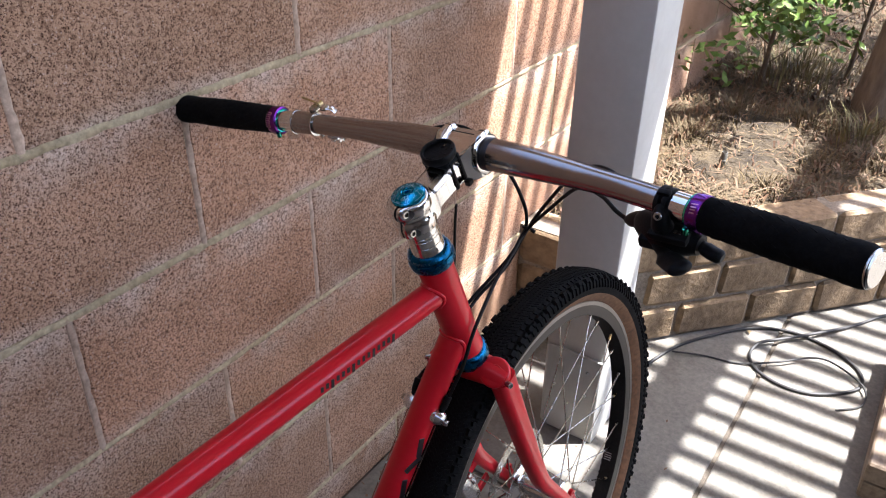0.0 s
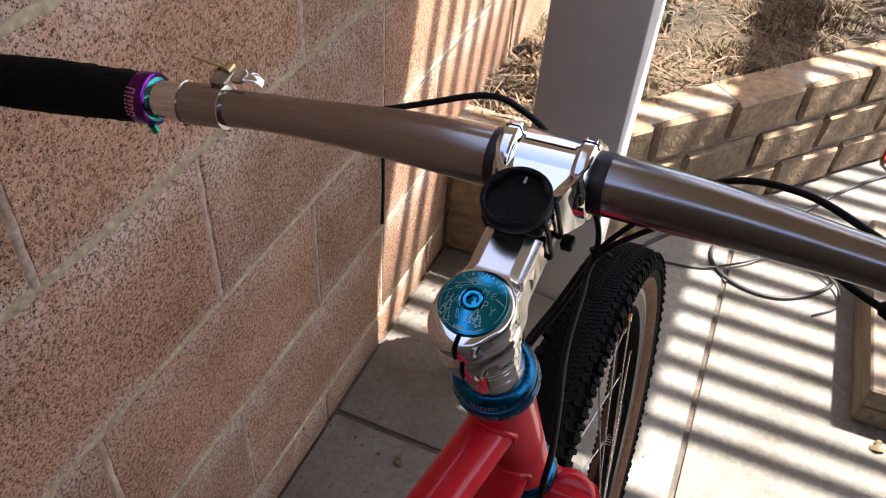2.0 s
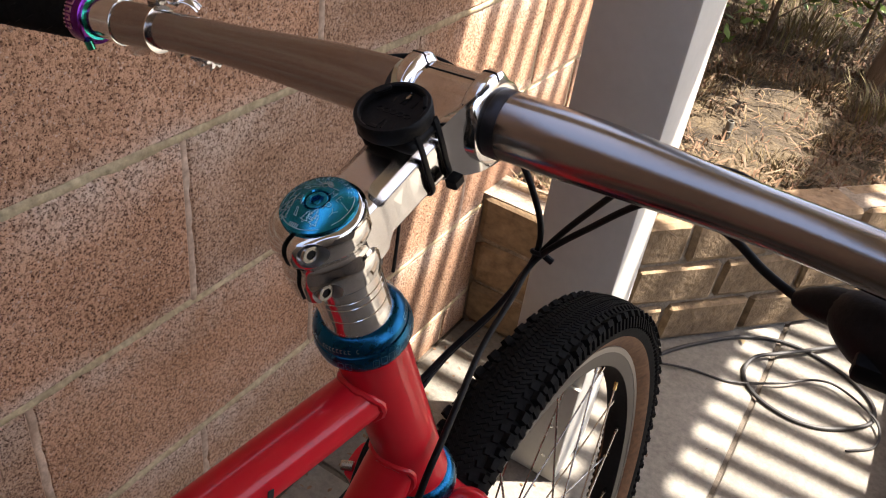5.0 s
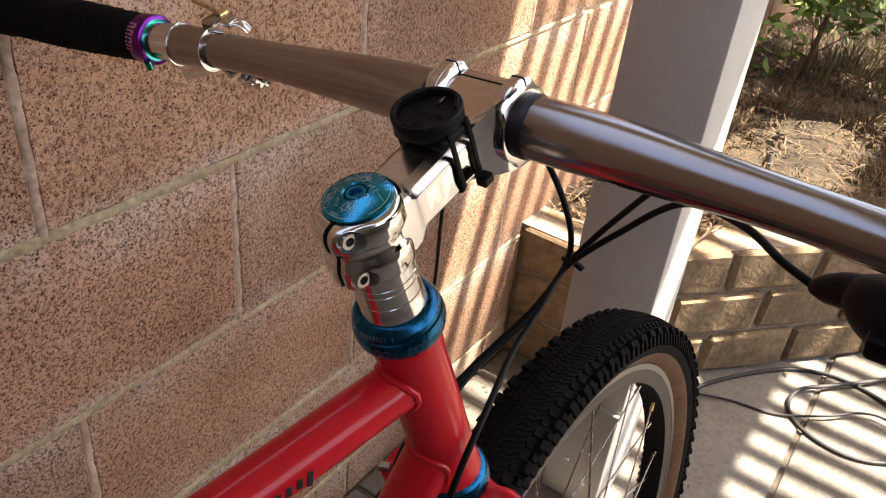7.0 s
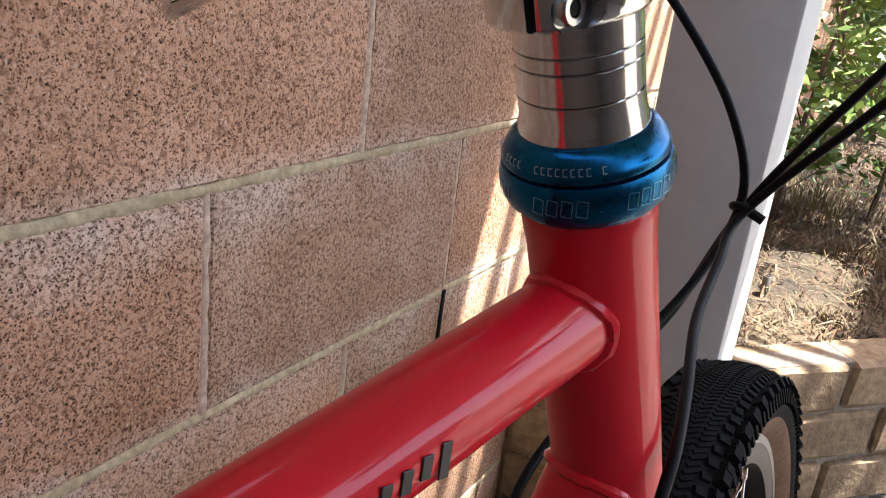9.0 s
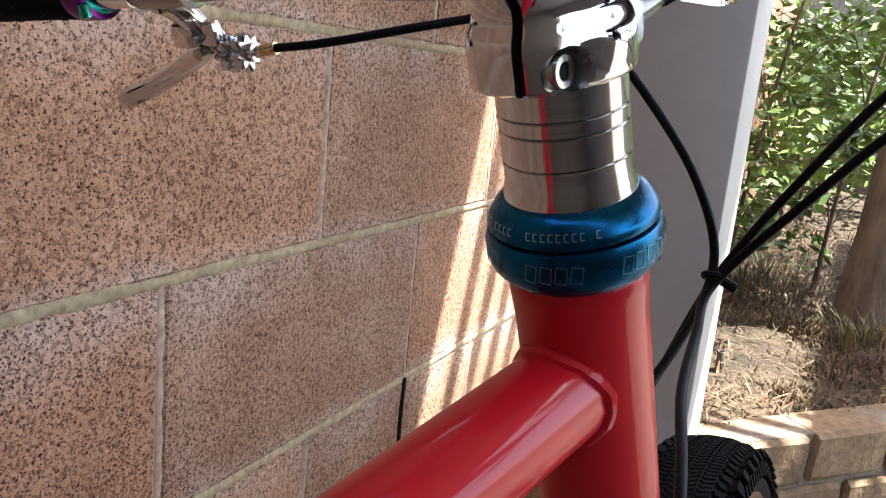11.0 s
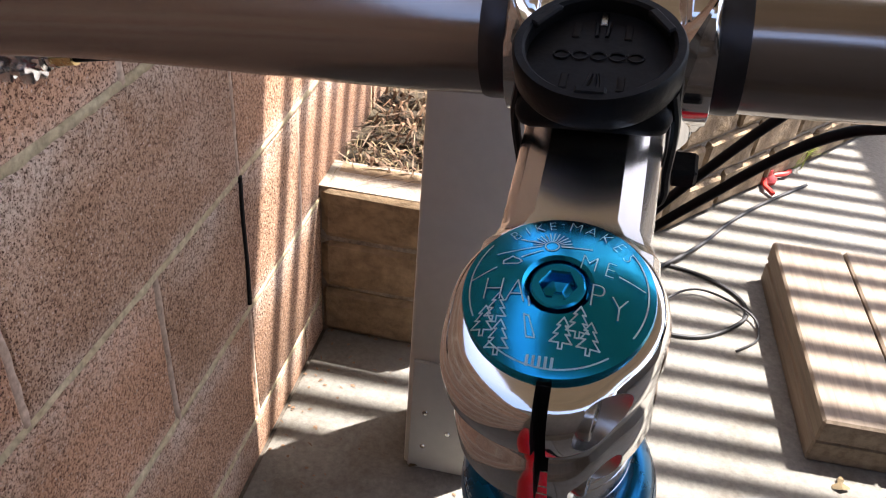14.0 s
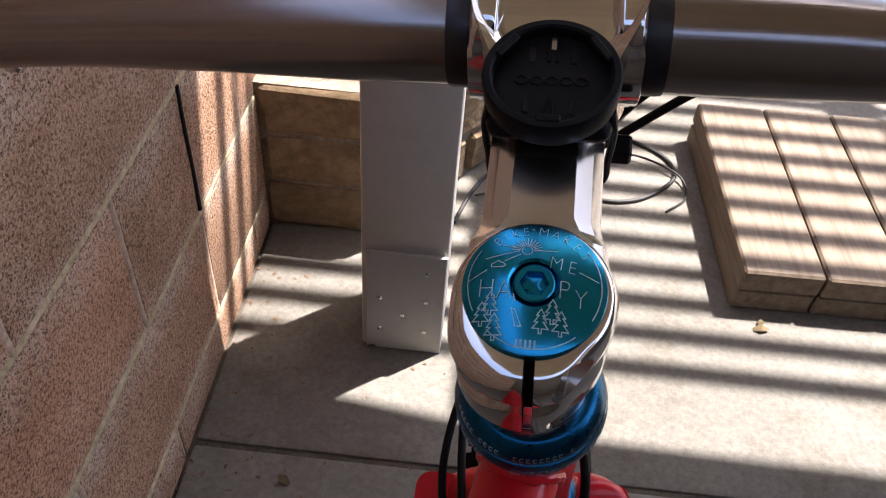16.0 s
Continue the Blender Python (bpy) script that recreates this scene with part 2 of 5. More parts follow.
KNOBMAT = brushed("satin_cast_aluminium", (0.62, 0.62, 0.64), 0.22, (1, 1, 1), amount=0.05, vary=0.05)
# black of a few parts, and shade painted into gaps, slots and sockets
DARK = varied("gap_shade_and_black", (0.008, 0.007, 0.006), (0.016, 0.014, 0.012), 20, 0.95, 0.2, 0.001)
BLACKMARK = mat("black_decal", (0.012, 0.010, 0.010), 0.4)[0]
OIL = oil_slick()
GOLDMARK = anodised("pink_gold_marking", (0.62, 0.34, 0.40), 0.35)
PURPLE = anodised("purple_anodised_titanium", (0.15, 0.025, 0.22), 0.24)
CORD = varied("black_garden_cable", (0.010, 0.010, 0.011), (0.032, 0.031, 0.030), 10, 0.6, 0.2, 0.001)
REDPLASTIC = varied("faded_red_plastic", (0.55, 0.03, 0.02), (0.68, 0.06, 0.05), 20, 0.45, 0.1, 0.001)
GROUND = varied("dark_unseen_ground", (0.09, 0.07, 0.05), (0.15, 0.12, 0.088), 1.2, 0.95, 0.6, 0.02)
SOFFIT = varied("faded_soffit_paint", (0.29, 0.25, 0.195), (0.38, 0.33, 0.26), 3, 0.7, 0.2, 0.002, grain=0.15)
# timber of the unseen south screen, brown for darker reflections in the metal
SCREEN = wood_material("brown_screen_timber", (0.09, 0.066, 0.048), (0.18, 0.138, 0.10), 2)
STUCCO = varied("tan_stucco", (0.17, 0.145, 0.12), (0.25, 0.215, 0.18), 4, 0.92, 0.6, 0.004)


# mesh helpers
def finish(bm, name, material, smooth=35):
    bmesh.ops.recalc_face_normals(bm, faces=bm.faces[:])
    me = bpy.data.meshes.new(name)
    bm.to_mesh(me)
    bm.free()
    me.materials.append(material)
    if smooth:
        me.shade_smooth()
        me.set_sharp_from_angle(angle=radians(smooth))
    return me


def part(name, bm, material, parent=None, label="", m=None, smooth=35):
    ob = new(name, finish(bm, name, material, smooth) if isinstance(bm, bmesh.types.BMesh) else bm)
    ob.parent = parent
    if m is not None:
        ob.matrix_basis = m
    return tagged(ob, label)


def thing(name, label, category, m=None, group="", kind=""):
    ob = new(name)
    ob.empty_display_size = 0.05
    if m is not None:
        ob.matrix_basis = m
    return tagged(ob, label, category, group, kind)


def box(size, at=(0, 0, 0), bevel=0.0, bm=None, seg=1, m=None):
    bm = bm or bmesh.new()
    mm = (m or Matrix()) @ Matrix.Translation(at) @ Matrix.Diagonal((*size, 1))
    vs = bmesh.ops.create_cube(bm, size=1, matrix=mm)["verts"]
    if bevel:
        es = list({e for v in vs for e in v.link_edges})
        bmesh.ops.bevel(bm, geom=es, offset=bevel, segments=seg, profile=0.5, affect="EDGES")
    return bm


def rings(bm, loops, closed=False, cap=True):
    vs = [[bm.verts.new(p) for p in loop] for loop in loops]
    n = len(vs[0])
    for a, b in zip(vs, vs[1:] + ([vs[0]] if closed else [])):
        for i in range(n):
            bm.faces.new((a[i], a[(i + 1) % n], b[(i + 1) % n], b[i]))
    if cap and not closed:
        bm.faces.new(vs[0][::-1])
        bm.faces.new(vs[-1])
    return bm


def lathe(profile, seg=48, bm=None, m=None, closed=False):
    """Turns (radius, height) pairs about z."""
    bm = bm or bmesh.new()
    m = m or Matrix()
    loops = [[m @ Vector((r * math.cos(2 * math.pi * i / seg), r * math.sin(2 * math.pi * i / seg), z)) for i in range(seg)] for r, z in profile]
    return rings(bm, loops, closed)


def smooth_path(pts, steps=8):
    """Catmull-Rom through the points."""
    p = [Vector(a) for a in pts]
    p = [2 * p[0] - p[1], *p, 2 * p[-1] - p[-2]]
    out = []
    for a, b, c, d in zip(p, p[1:], p[2:], p[3:]):
        for k in range(steps):
            t = k / steps
            out.append(0.5 * (2 * b + (c - a) * t + (2 * a - 5 * b + 4 * c - d) * t * t + (3 * b - a - 3 * c + d) * t ** 3))
    return out + [p[-2]]


def sweep(pts, radius, seg=16, bm=None, cap=True, flat=1.0):
    """A round tube along points; radius may be a list."""
    bm = bm or bmesh.new()
    pts = [Vector(p) for p in pts]
    rad = radius if isinstance(radius, (list, tuple)) else [radius] * len(pts)
    tans = [(pts[min(i + 1, len(pts) - 1)] - pts[max(i - 1, 0)]).normalized() for i in range(len(pts))]
    side = tans[0].cross(Vector((0, 0, 1)))
    if side.length < 0.1:
        side = tans[0].cross(Vector((0, 1, 0)))
    side.normalize()
    loops = []
    for p, t, r in zip(pts, tans, rad):
        side = (side - t * side.dot(t)).normalized()
        up = t.cross(side)
        loops.append([p + side * (r * math.cos(2 * math.pi * i / seg)) + up * (flat * r * math.sin(2 * math.pi * i / seg)) for i in range(seg)])
    return rings(bm, loops, False, cap)


def rod(a, b, r, seg=10, bm=None):
    return sweep([a, b], r, seg, bm)


def align(a, b):
    """The pose with z from a to b."""
    a, b = Vector(a), Vector(b)
    return Matrix.Translation(a) @ (b - a).to_track_quat("Z", "Y").to_matrix().to_4x4()

# ---- setting ----
rng = random.Random(7)
COURSE, LENGTH, LINE = 0.2032, 0.4064, 0.68


def block_mesh(name, size, bevel, material, seed, jitter):
    r = random.Random(seed)
    bm = box(size, bevel=bevel)
    for v in bm.verts:
        v.co += Vector((r.uniform(-jitter, jitter), r.uniform(-jitter, jitter), r.uniform(-jitter, jitter)))
    return finish(bm, name, material, 30)


# unseen ground, kept dark so that less light bounces into the patio
ground = part("ground", box((400, 400, 0.1), (0, 0, -0.19)), GROUND, None, "unseen dark ground added around the patio to limit bounced light")
tagged(ground, category="ground", kind="structure")

# patio slab, cast in bays with open joints
floor = part("floor", box((4.6, 4.91, 0.12), (2.3, 1.795, -0.0655)), DIRT, None, "pale concrete patio slab with dirty joints")
tagged(floor, category="floor", kind="structure")
# the slab stops out of view at y -0.66, leaving dark ground behind it
XS, YS = (0.002, 0.572, 1.9, 3.3, 4.58), (-0.66, 0.428, 2.2, 4.2)
for x0, x1 in zip(XS, XS[1:]):
    for y0, y1 in zip(YS, YS[1:]):
        g = 0.004
        part("slab", box((x1 - x0 - 2 * g, y1 - y0 - 2 * g, 0.09), ((x0 + x1) / 2, (y0 + y1) / 2, -0.045), 0.006, seg=2), FLOOR, floor)

# block wall beside the bicycle: mortar core, blocks proud of it
TOP = LINE + 4 * COURSE
wall = part("wall_west", box((0.196, 9.0, TOP + 0.18), (-0.1006, 2.5, (TOP - 0.18) / 2)), MORTAR, None, "weathered pinkish-brown concrete block wall with flush mortar")
tagged(wall, category="wall", kind="structure")
variants = [block_mesh("block", (0.2, LENGTH - 0.0075, COURSE - 0.0085), 0.0022, BLOCK, s, 0.0008) for s in range(4)]
for k in range(-4, 4):
    for j in range(-10, 34):
        if (j - k) % 2 == 0 and j * COURSE < 6.8:
            b = part("block", variants[rng.randrange(4)], None, wall)
            b.location = (-0.1 + rng.uniform(-0.0012, 0.0012), j * COURSE + LENGTH / 2, LINE + (k + 0.5) * COURSE)
            b.rotation_euler = (0, 0, rng.uniform(-0.003, 0.003))
# an open joint where the mortar has fallen out, its shade a dark strip
part("open_joint", sweep(smooth_path([(0.0008, 0.611, 0.478), (0.0012, 0.6085, 0.42), (0.0008, 0.6105, 0.35), (0.0012, 0.608, 0.285)]), 0.0034, 8), DARK, wall, "dark strip for the shade in an open joint")
# crust of mortar smeared over the joints, with ragged edges


def crust(name, start, along, length, seed):
    r = random.Random(seed)
    bm = bmesh.new()
    n = int(length / 0.006)
    rows = []
    across = Vector((0, 0, 1)) if along.y else Vector((0, 1, 0))
    for i in range(n + 1):
        p = start + along * (length * i / n)
        up = 0.0052 + 0.0030 * noise.fractal(p * 45, 1.0, 2.0, 3) + 0.0016 * noise.noise(p * 9)
        dn = 0.0052 + 0.0030 * noise.fractal(p * 45 + Vector((9, 9, 9)), 1.0, 2.0, 3)
        h = 0.0006 + 0.0002 * noise.noise(p * 40)
        rows.append([bm.verts.new(p + across * q + Vector((x, 0, 0))) for q, x in ((-max(0.001, dn), -0.0012), (-max(0.001, dn) * 0.6, h), (max(0.001, up) * 0.6, h), (max(0.001, up), -0.0012))])
    for u, w in zip(rows, rows[1:]):
        for q in range(3):
            bm.faces.new((u[q], u[q + 1], w[q + 1], w[q]))
    part(name, bm, MORTAR if along.y else HEAD_MORTAR, wall, "crusty mortar", smooth=60)


for k in range(-3, 3):
    crust("bed_joint", Vector((0, -1.2, LINE + k * COURSE)), Vector((0, 1, 0)), 2.2, k)
    for j in range(-4, 5):
        if (j - k) % 2 == 0:
            crust("head_joint", Vector((0, j * COURSE, LINE + k * COURSE)), Vector((0, 0, 1)), COURSE, 50 + k * 9 + j)

# low planter wall of slump blocks: a short return, then a slanting run
planter = part("planter_wall", box((0.265, 0.088, 0.36), (0.125, 0.945, 0.12)), GREY_MORTAR, None, "low tan slump-block planter wall, three courses high")
tagged(planter, category="planter", kind="structure")
DIR = Vector((0.643, 0.766, 0)).normalized()
BACK = Vector((-DIR.y, DIR.x, 0))
A0 = Vector((0.245, 0.958, 0))
run = Matrix(((DIR.x, BACK.x, 0, A0.x), (DIR.y, BACK.y, 0, A0.y), (0, 0, 1, 0), (0, 0, 0, 1)))
part("core", box((2.3, 0.08, 0.36), (1.15, 0.052, 0.12), m=run), GREY_MORTAR, planter)
slump = [block_mesh("brick", (0.193, 0.1, 0.092), 0.009, CAPBLOCK, 40 + s, 0.003) for s in range(4)]
for c in range(3):
    for i in range(-1, 12):
        x = (i + (0.5 if c % 2 else 0.0) + 0.35) * 0.2032
        if x < 0.06 or x > 2.2:
            continue
        b = part("brick", slump[rng.randrange(4)], None, planter)
        b.matrix_basis = run @ pose(x, 0.05 + rng.uniform(-0.002, 0.002), 0.0508 + c * 0.1016, 0, 0, rng.uniform(-0.8, 0.8))
    b = part("brick", slump[rng.randrange(4)], None, planter)
    b.matrix_basis = pose(0.124, 0.942, 0.0508 + c * 0.1016, 0, 0, rng.uniform(-0.8, 0.8)) @ Matrix.Diagonal((1.26, 1, 1, 1))

# raised bed of dry soil behind it
NX, NY = 150, 190
bm = bmesh.new()
grid = {}
for i in range(NX + 1):
    for j in range(NY + 1):
        x, y = i * 3.6 / NX, 0.965 + j * 5.4 / NY
        d = (Vector((x, y, 0)) - A0).dot(BACK)
        if d > 0.06 or (x < 0.27 and y > 0.96):
            n = noise.fractal(Vector((x * 3, y * 3, 0)), 1.0, 2.0, 4)
            grid[i, j] = bm.verts.new((x, y, 0.285 + 0.022 * n + 0.010 * noise.noise(Vector((x * 23, y * 23, 4))) + 0.02 * min(1, max(0, y - 1.6))))
for i in range(NX):
    for j in range(NY):
        q = [grid.get(k) for k in ((i, j), (i + 1, j), (i + 1, j + 1), (i, j + 1))]
        if all(q):
            bm.faces.new(q)
bed = part("garden_bed", bm, SOIL, None, "raised bed of dry brown soil", smooth=60)
tagged(bed, category="soil", kind="structure")


def bed_height(x, y):
    return 0.285 + 0.022 * noise.fractal(Vector((x * 3, y * 3, 0)), 1.0, 2.0, 4) + 0.02 * min(1, max(0, y - 1.6))


def strip(bm, p, yaw, length, width, curl, lift):
    d = Vector((math.cos(yaw), math.sin(yaw), 0))
    s = Vector((-d.y, d.x, 0)) * width
    ps = [p, p + d * length * 0.5 + Vector((0, 0, curl)), p + d * length + Vector((0, 0, lift))]
    vs = [(bm.verts.new(q - s * w), bm.verts.new(q + s * w)) for q, w in zip(ps, (0.5, 1.0, 0.25))]
    for a, b in zip(vs, vs[1:]):
        bm.faces.new((a[0], a[1], b[1], b[0]))


def litter(name, count, lengths, widths, material, label, seed, lift=0.012):
    r = random.Random(seed)
    bm = bmesh.new()
    while count:
        x, y = r.uniform(0.01, 1.5), r.uniform(0.97, 3.9)
        if (Vector((x, y, 0)) - A0).dot(BACK) < 0.085 and not (x < 0.25 and y > 0.97):
            continue
        if ((x - 0.33) / 0.16) ** 2 + ((y - 1.68) / 0.28) ** 2 < 1 and r.random() < 0.8:
            continue
        if y > 2.4 and r.random() < 0.5 or x > 0.66 and r.random() < 0.75:
            continue
        if r.random() > 0.35 + 0.65 * (0.5 + 0.5 * noise.noise(Vector((x * 4, y * 4, seed)))):
            continue
        strip(bm, Vector((x, y, bed_height(x, y) + r.uniform(0.001, 0.012))), r.uniform(0, 6.28), r.uniform(*lengths), r.uniform(*widths), r.uniform(0, lift), r.uniform(-0.003, lift))
        count -= 1
    ob = part(name, bm, material, None, label, smooth=0)
    return tagged(ob, category="litter", kind="stuff")


RUST = varied("rust_brown_leaf", (0.07, 0.036, 0.02), (0.19, 0.11, 0.06), 5, 0.8, 0.2, 0.001)
TWIG = varied("dark_twig", (0.06, 0.04, 0.025), (0.16, 0.11, 0.07), 5, 0.9, 0.2, 0.001)
litter("straw", 8000, (0.015, 0.06), (0.0005, 0.0014), STRAW, "pale dry straw and needles lying on the soil", 3, 0.018)
litter("dry_leaves", 5200, (0.010, 0.032), (0.0012, 0.0036), RUST, "curled rust-brown dead leaves on the soil", 4, 0.02)
litter("twigs", 900, (0.05, 0.14), (0.0012, 0.003), TWIG, "thin dark twigs scattered on the soil", 5, 0.02)

# patio cover: solid roof, then open slats on rafters, on a white post
H = 2.6


def shade(y, h):
    return y + 0.262 * h


roof = bmesh.new()
e0, e1 = shade(0.546, H), shade(0.495, H)
# front edge follows its shadow; back, east and west reach added to block sky
lo = [(-0.2, -1.4), (3.4, -1.4), (3.4, e1 - 0.02), (1.35, e1 + 0.01), (0.91, e0 + 0.01), (-0.2, e0 + 0.06), (-1.2, e0 + 0.06), (-1.2, 0.42), (-0.2, 0.42)]
rings(roof, [[Vector((x, y, H)) for x, y in lo], [Vector((x, y, H + 0.05)) for x, y in lo]])
cover = part("patio_roof", roof, SOFFIT, None, "solid patio roof with a faded painted soffit, widened out of view to block sky", smooth=0)
tagged(cover, category="roof", kind="structure")
pergola = thing("pergola", "white timber shade pergola of narrow slats over rafters", "pergola")
SLAT = finish(box((1.0, 0.037, 0.006), bevel=0.001), "slat", WHITE, 30)
for i in range(36):
    y = shade(0.647, H) + i * 0.0762
    left = 0.05 if y < 1.92 or y > 2.88 else 1.25 if y < 2.6 else 1.42
    s = part("slat", SLAT, None, pergola)
    s.matrix_basis = pose((left + 2.7) / 2, y, H) @ Matrix.Diagonal((2.7 - left, 1, 1, 1))
RAFTER = finish(box((0.09, 3.0, 0.14), bevel=0.003), "rafter", WHITE, 30)
for x in (1.315, 2.115):
    part("rafter", RAFTER, None, pergola, m=pose(x, e1 + 1.52, H - 0.085))
part("beam", box((1.35, 0.245, 0.03), (0.725, 2.74, H), 0.003), WHITE, pergola)
part("ledger", box((2.6, 0.09, 0.14), (1.35, 0.70, H - 0.21), 0.003), WHITE, pergola)

post = thing("porch_post", "white painted square timber porch post with a boxed base", "post")
PX, PY = (0.213, 0.344), (0.636, 0.764)
pc = ((PX[0] + PX[1]) / 2, (PY[0] + PY[1]) / 2)
part("shaft", box((PX[1] - PX[0] - 0.004, PY[1] - PY[0] - 0.004, H - 0.28), (pc[0], pc[1], (H - 0.28) / 2), 0.005, seg=2), WHITE, post)
part("base_panel", box((PX[1] - PX[0] - 0.012, 0.006, 0.215), (pc[0] + 0.003, PY[0] - 0.001, 0.1085), 0.0015), WHITE, post, "painted base panel")
for dx, dz in ((-0.035, 0.05), (0.035, 0.05), (-0.035, 0.12), (0.035, 0.12), (0.0, 0.085), (0.035, 0.18)):
    part("nail", lathe([(0.0042, 0), (0.0036, 0.0012), (0.001, 0.0016)], 10, m=align((pc[0] + dx, PY[0] - 0.004, dz), (pc[0] + dx, PY[0] - 0.2, dz))), STEEL, post)

# closing walls out of view; the south one is added to darken reflections
back = part("wall_south", box((4.4, 0.12, 2.3), (1.6, -1.48, 1.0)), SCREEN, None, "unseen brown timber screen added behind the patio to darken reflections")
tagged(back, category="wall", kind="structure")
far = part("wall_north", box((9, 0.2, 2.0), (2.0, 6.75, 0.85)), STUCCO, None, "tan stucco garden wall at the end of the bed")
# added out of view: blocks the sunlit ground from the polished metal
east = part("wall_east", box((0.12, 2.15, 1.2), (2.54, -0.34, 0.45)), STUCCO, None, "unseen low tan stucco wall added to keep sunlit ground out of reflections")
tagged(east, category="wall", kind="structure")
tagged(far, category="wall", kind="structure")

# stack of old boards on the slab
boards = thing("timber_step", "low step of weathered brown timber boards lying on the patio", "step", pose(0.832, 0.80, 0, 0, 0, 1.2))
for layer in range(2):
    for i in range(3):
        w = 0.140
        part("board", box((w - 0.004, 0.50 + rng.uniform(-0.008, 0.008), 0.046), (w / 2 + i * w, 0.25, 0.0235 + layer * 0.048), 0.004), PLANK, boards)

# black cable thrown on the slab
loop = [(0.34, 0.90), (0.37, 1.0), (0.42, 1.09), (0.50, 1.19), (0.58, 1.235), (0.65, 1.235), (0.72, 1.21), (0.77, 1.165), (0.78, 1.11), (0.745, 1.06), (0.69, 1.02), (0.63, 1.01), (0.57, 1.03), (0.535, 1.075), (0.54, 1.13), (0.59, 1.19), (0.66, 1.27), (0.72, 1.36), (0.775, 1.45), (0.86, 1.56), (0.99, 1.7)]
cord = part("garden_cable", sweep(smooth_path([(x, y + 0.045, 0.0045 + (0.008 if 14 <= i <= 16 else 0)) for i, (x, y) in enumerate(loop)], 6), 0.0042, 8), CORD, None, "thin black cable lying in a loose loop on the slab")
tagged(cord, category="cable")
cord2 = part("garden_cable", sweep(smooth_path([(0.375, 1.02, 0.013), (0.44, 1.06, 0.004), (0.52, 1.08, 0.004), (0.60, 1.13, 0.012), (0.66, 1.19, 0.013), (0.71, 1.2, 0.013), (0.785, 1.15, 0.013), (0.795, 1.09, 0.004), (0.75, 1.04, 0.004)], 6), 0.0024, 8), CORD, None, "thin black cable coiled beside a longer one")
tagged(cord2, category="cable")

# red plastic toy part and a weed at the foot of the planter
toy = thing("plastic_sprinkler", "small faded red plastic sprinkler lying on the slab", "sprinkler", pose(0.885, 1.745, 0))
part("base", lathe([(0.0, 0.0), (0.03, 0.0), (0.032, 0.008), (0.018, 0.02), (0.016, 0.034), (0.008, 0.042), (0.0, 0.043)][1:-1], 20), REDPLASTIC, toy)
for a in range(3):
    c, s = math.cos(a * 2.1 + 0.4), math.sin(a * 2.1 + 0.4)
    part("arm", sweep([(0.02 * c, 0.02 * s, 0.012), (0.06 * c, 0.06 * s, 0.014), (0.085 * c - 0.02 * s, 0.085 * s + 0.02 * c, 0.01)], 0.006, 8), REDPLASTIC, toy)


def tuft(name, at, count, height, spread, material, label, seed, category="grass"):
    r = random.Random(seed)
    bm = bmesh.new()
    for _ in range(count):
        a, d = r.uniform(0, 6.28), r.uniform(0, spread)
        p = Vector((at[0] + d * math.cos(a), at[1] + d * math.sin(a), at[2]))
        h = height * r.uniform(0.5, 1.1)
        lean = Vector((math.cos(a + r.uniform(-1, 1)), math.sin(a + r.uniform(-1, 1)), 0)) * h * r.uniform(0.2, 0.9)
        w = Vector((-lean.y, lean.x, 0)).normalized() * r.uniform(0.001, 0.0022)
        q = [p, p + Vector((0, 0, h * 0.6)) + lean * 0.35, p + Vector((0, 0, h * 0.9)) + lean]
        vs = [(bm.verts.new(v - w * k), bm.verts.new(v + w * k)) for v, k in zip(q, (1, 0.9, 0.15))]
        for x, y in zip(vs, vs[1:]):
            bm.faces.new((x[0], x[1], y[1], y[0]))
    return tagged(part(name, bm, material, None, label, smooth=0), category=category, kind="stuff")


WEED = varied("yellow_green_weed", (0.16, 0.22, 0.04), (0.34, 0.36, 0.08), 6, 0.6, 0.1, 0.001)
tuft("weed", (0.97, 1.86, 0.0), 60, 0.09, 0.03, WEED, "yellow-green weed growing out of a joint of the slab", 2, "weed")
tuft("grass", (0.57, 1.925, 0.285), 150, 0.10, 0.1, GRASS, "tuft of dry yellow grass beside the tree", 5)
tuft("grass", (0.28, 2.40, 0.30), 260, 0.12, 0.22, GRASS, "dry yellow grass round the saplings", 6)
tuft("grass", (0.86, 2.0, 0.29), 160, 0.10, 0.14, GRASS, "thin dry grass on the bed", 8)
DEADGRASS = varied("dead_grass", (0.038, 0.026, 0.012), (0.135, 0.098, 0.046), 7, 0.85, 0.1, 0.001)
for i, (x, y, count, height, spread) in enumerate(((0.17, 1.42, 150, 0.045, 0.10), (0.14, 1.66, 170, 0.055, 0.11), (0.20, 1.92, 190, 0.060, 0.13), (0.42, 1.98, 190, 0.065, 0.12), (0.50, 1.70, 170, 0.055, 0.09), (0.42, 1.46, 140, 0.040, 0.08), (0.64, 1.78, 150, 0.050, 0.09), (0.70, 2.10, 170, 0.060, 0.12), (0.98, 2.30, 200, 0.055, 0.20), (1.10, 2.05, 160, 0.050, 0.16))):
    tuft("grass", (x, y, bed_height(x, y) - 0.006), count, height, spread, DEADGRASS, "low clump of matted brown dead grass on the bed", 60 + i)

# short grey water pipe standing in the bed
riser = thing("water_pipe", "short grey plastic water pipe standing in the soil", "pipe", pose(0.283, 1.530, bed_height(0.283, 1.530) - 0.01))
part("tube", lathe([(0.0085, 0.0), (0.0085, 0.050), (0.0078, 0.0515), (0.0062, 0.0515), (0.0060, 0.030)], 24), PVC, riser)
part("collar", lathe([(0.0088, 0.018), (0.0112, 0.0185), (0.0112, 0.029), (0.0088, 0.0295)], 24), PVC, riser)

# tree, saplings, shrubs


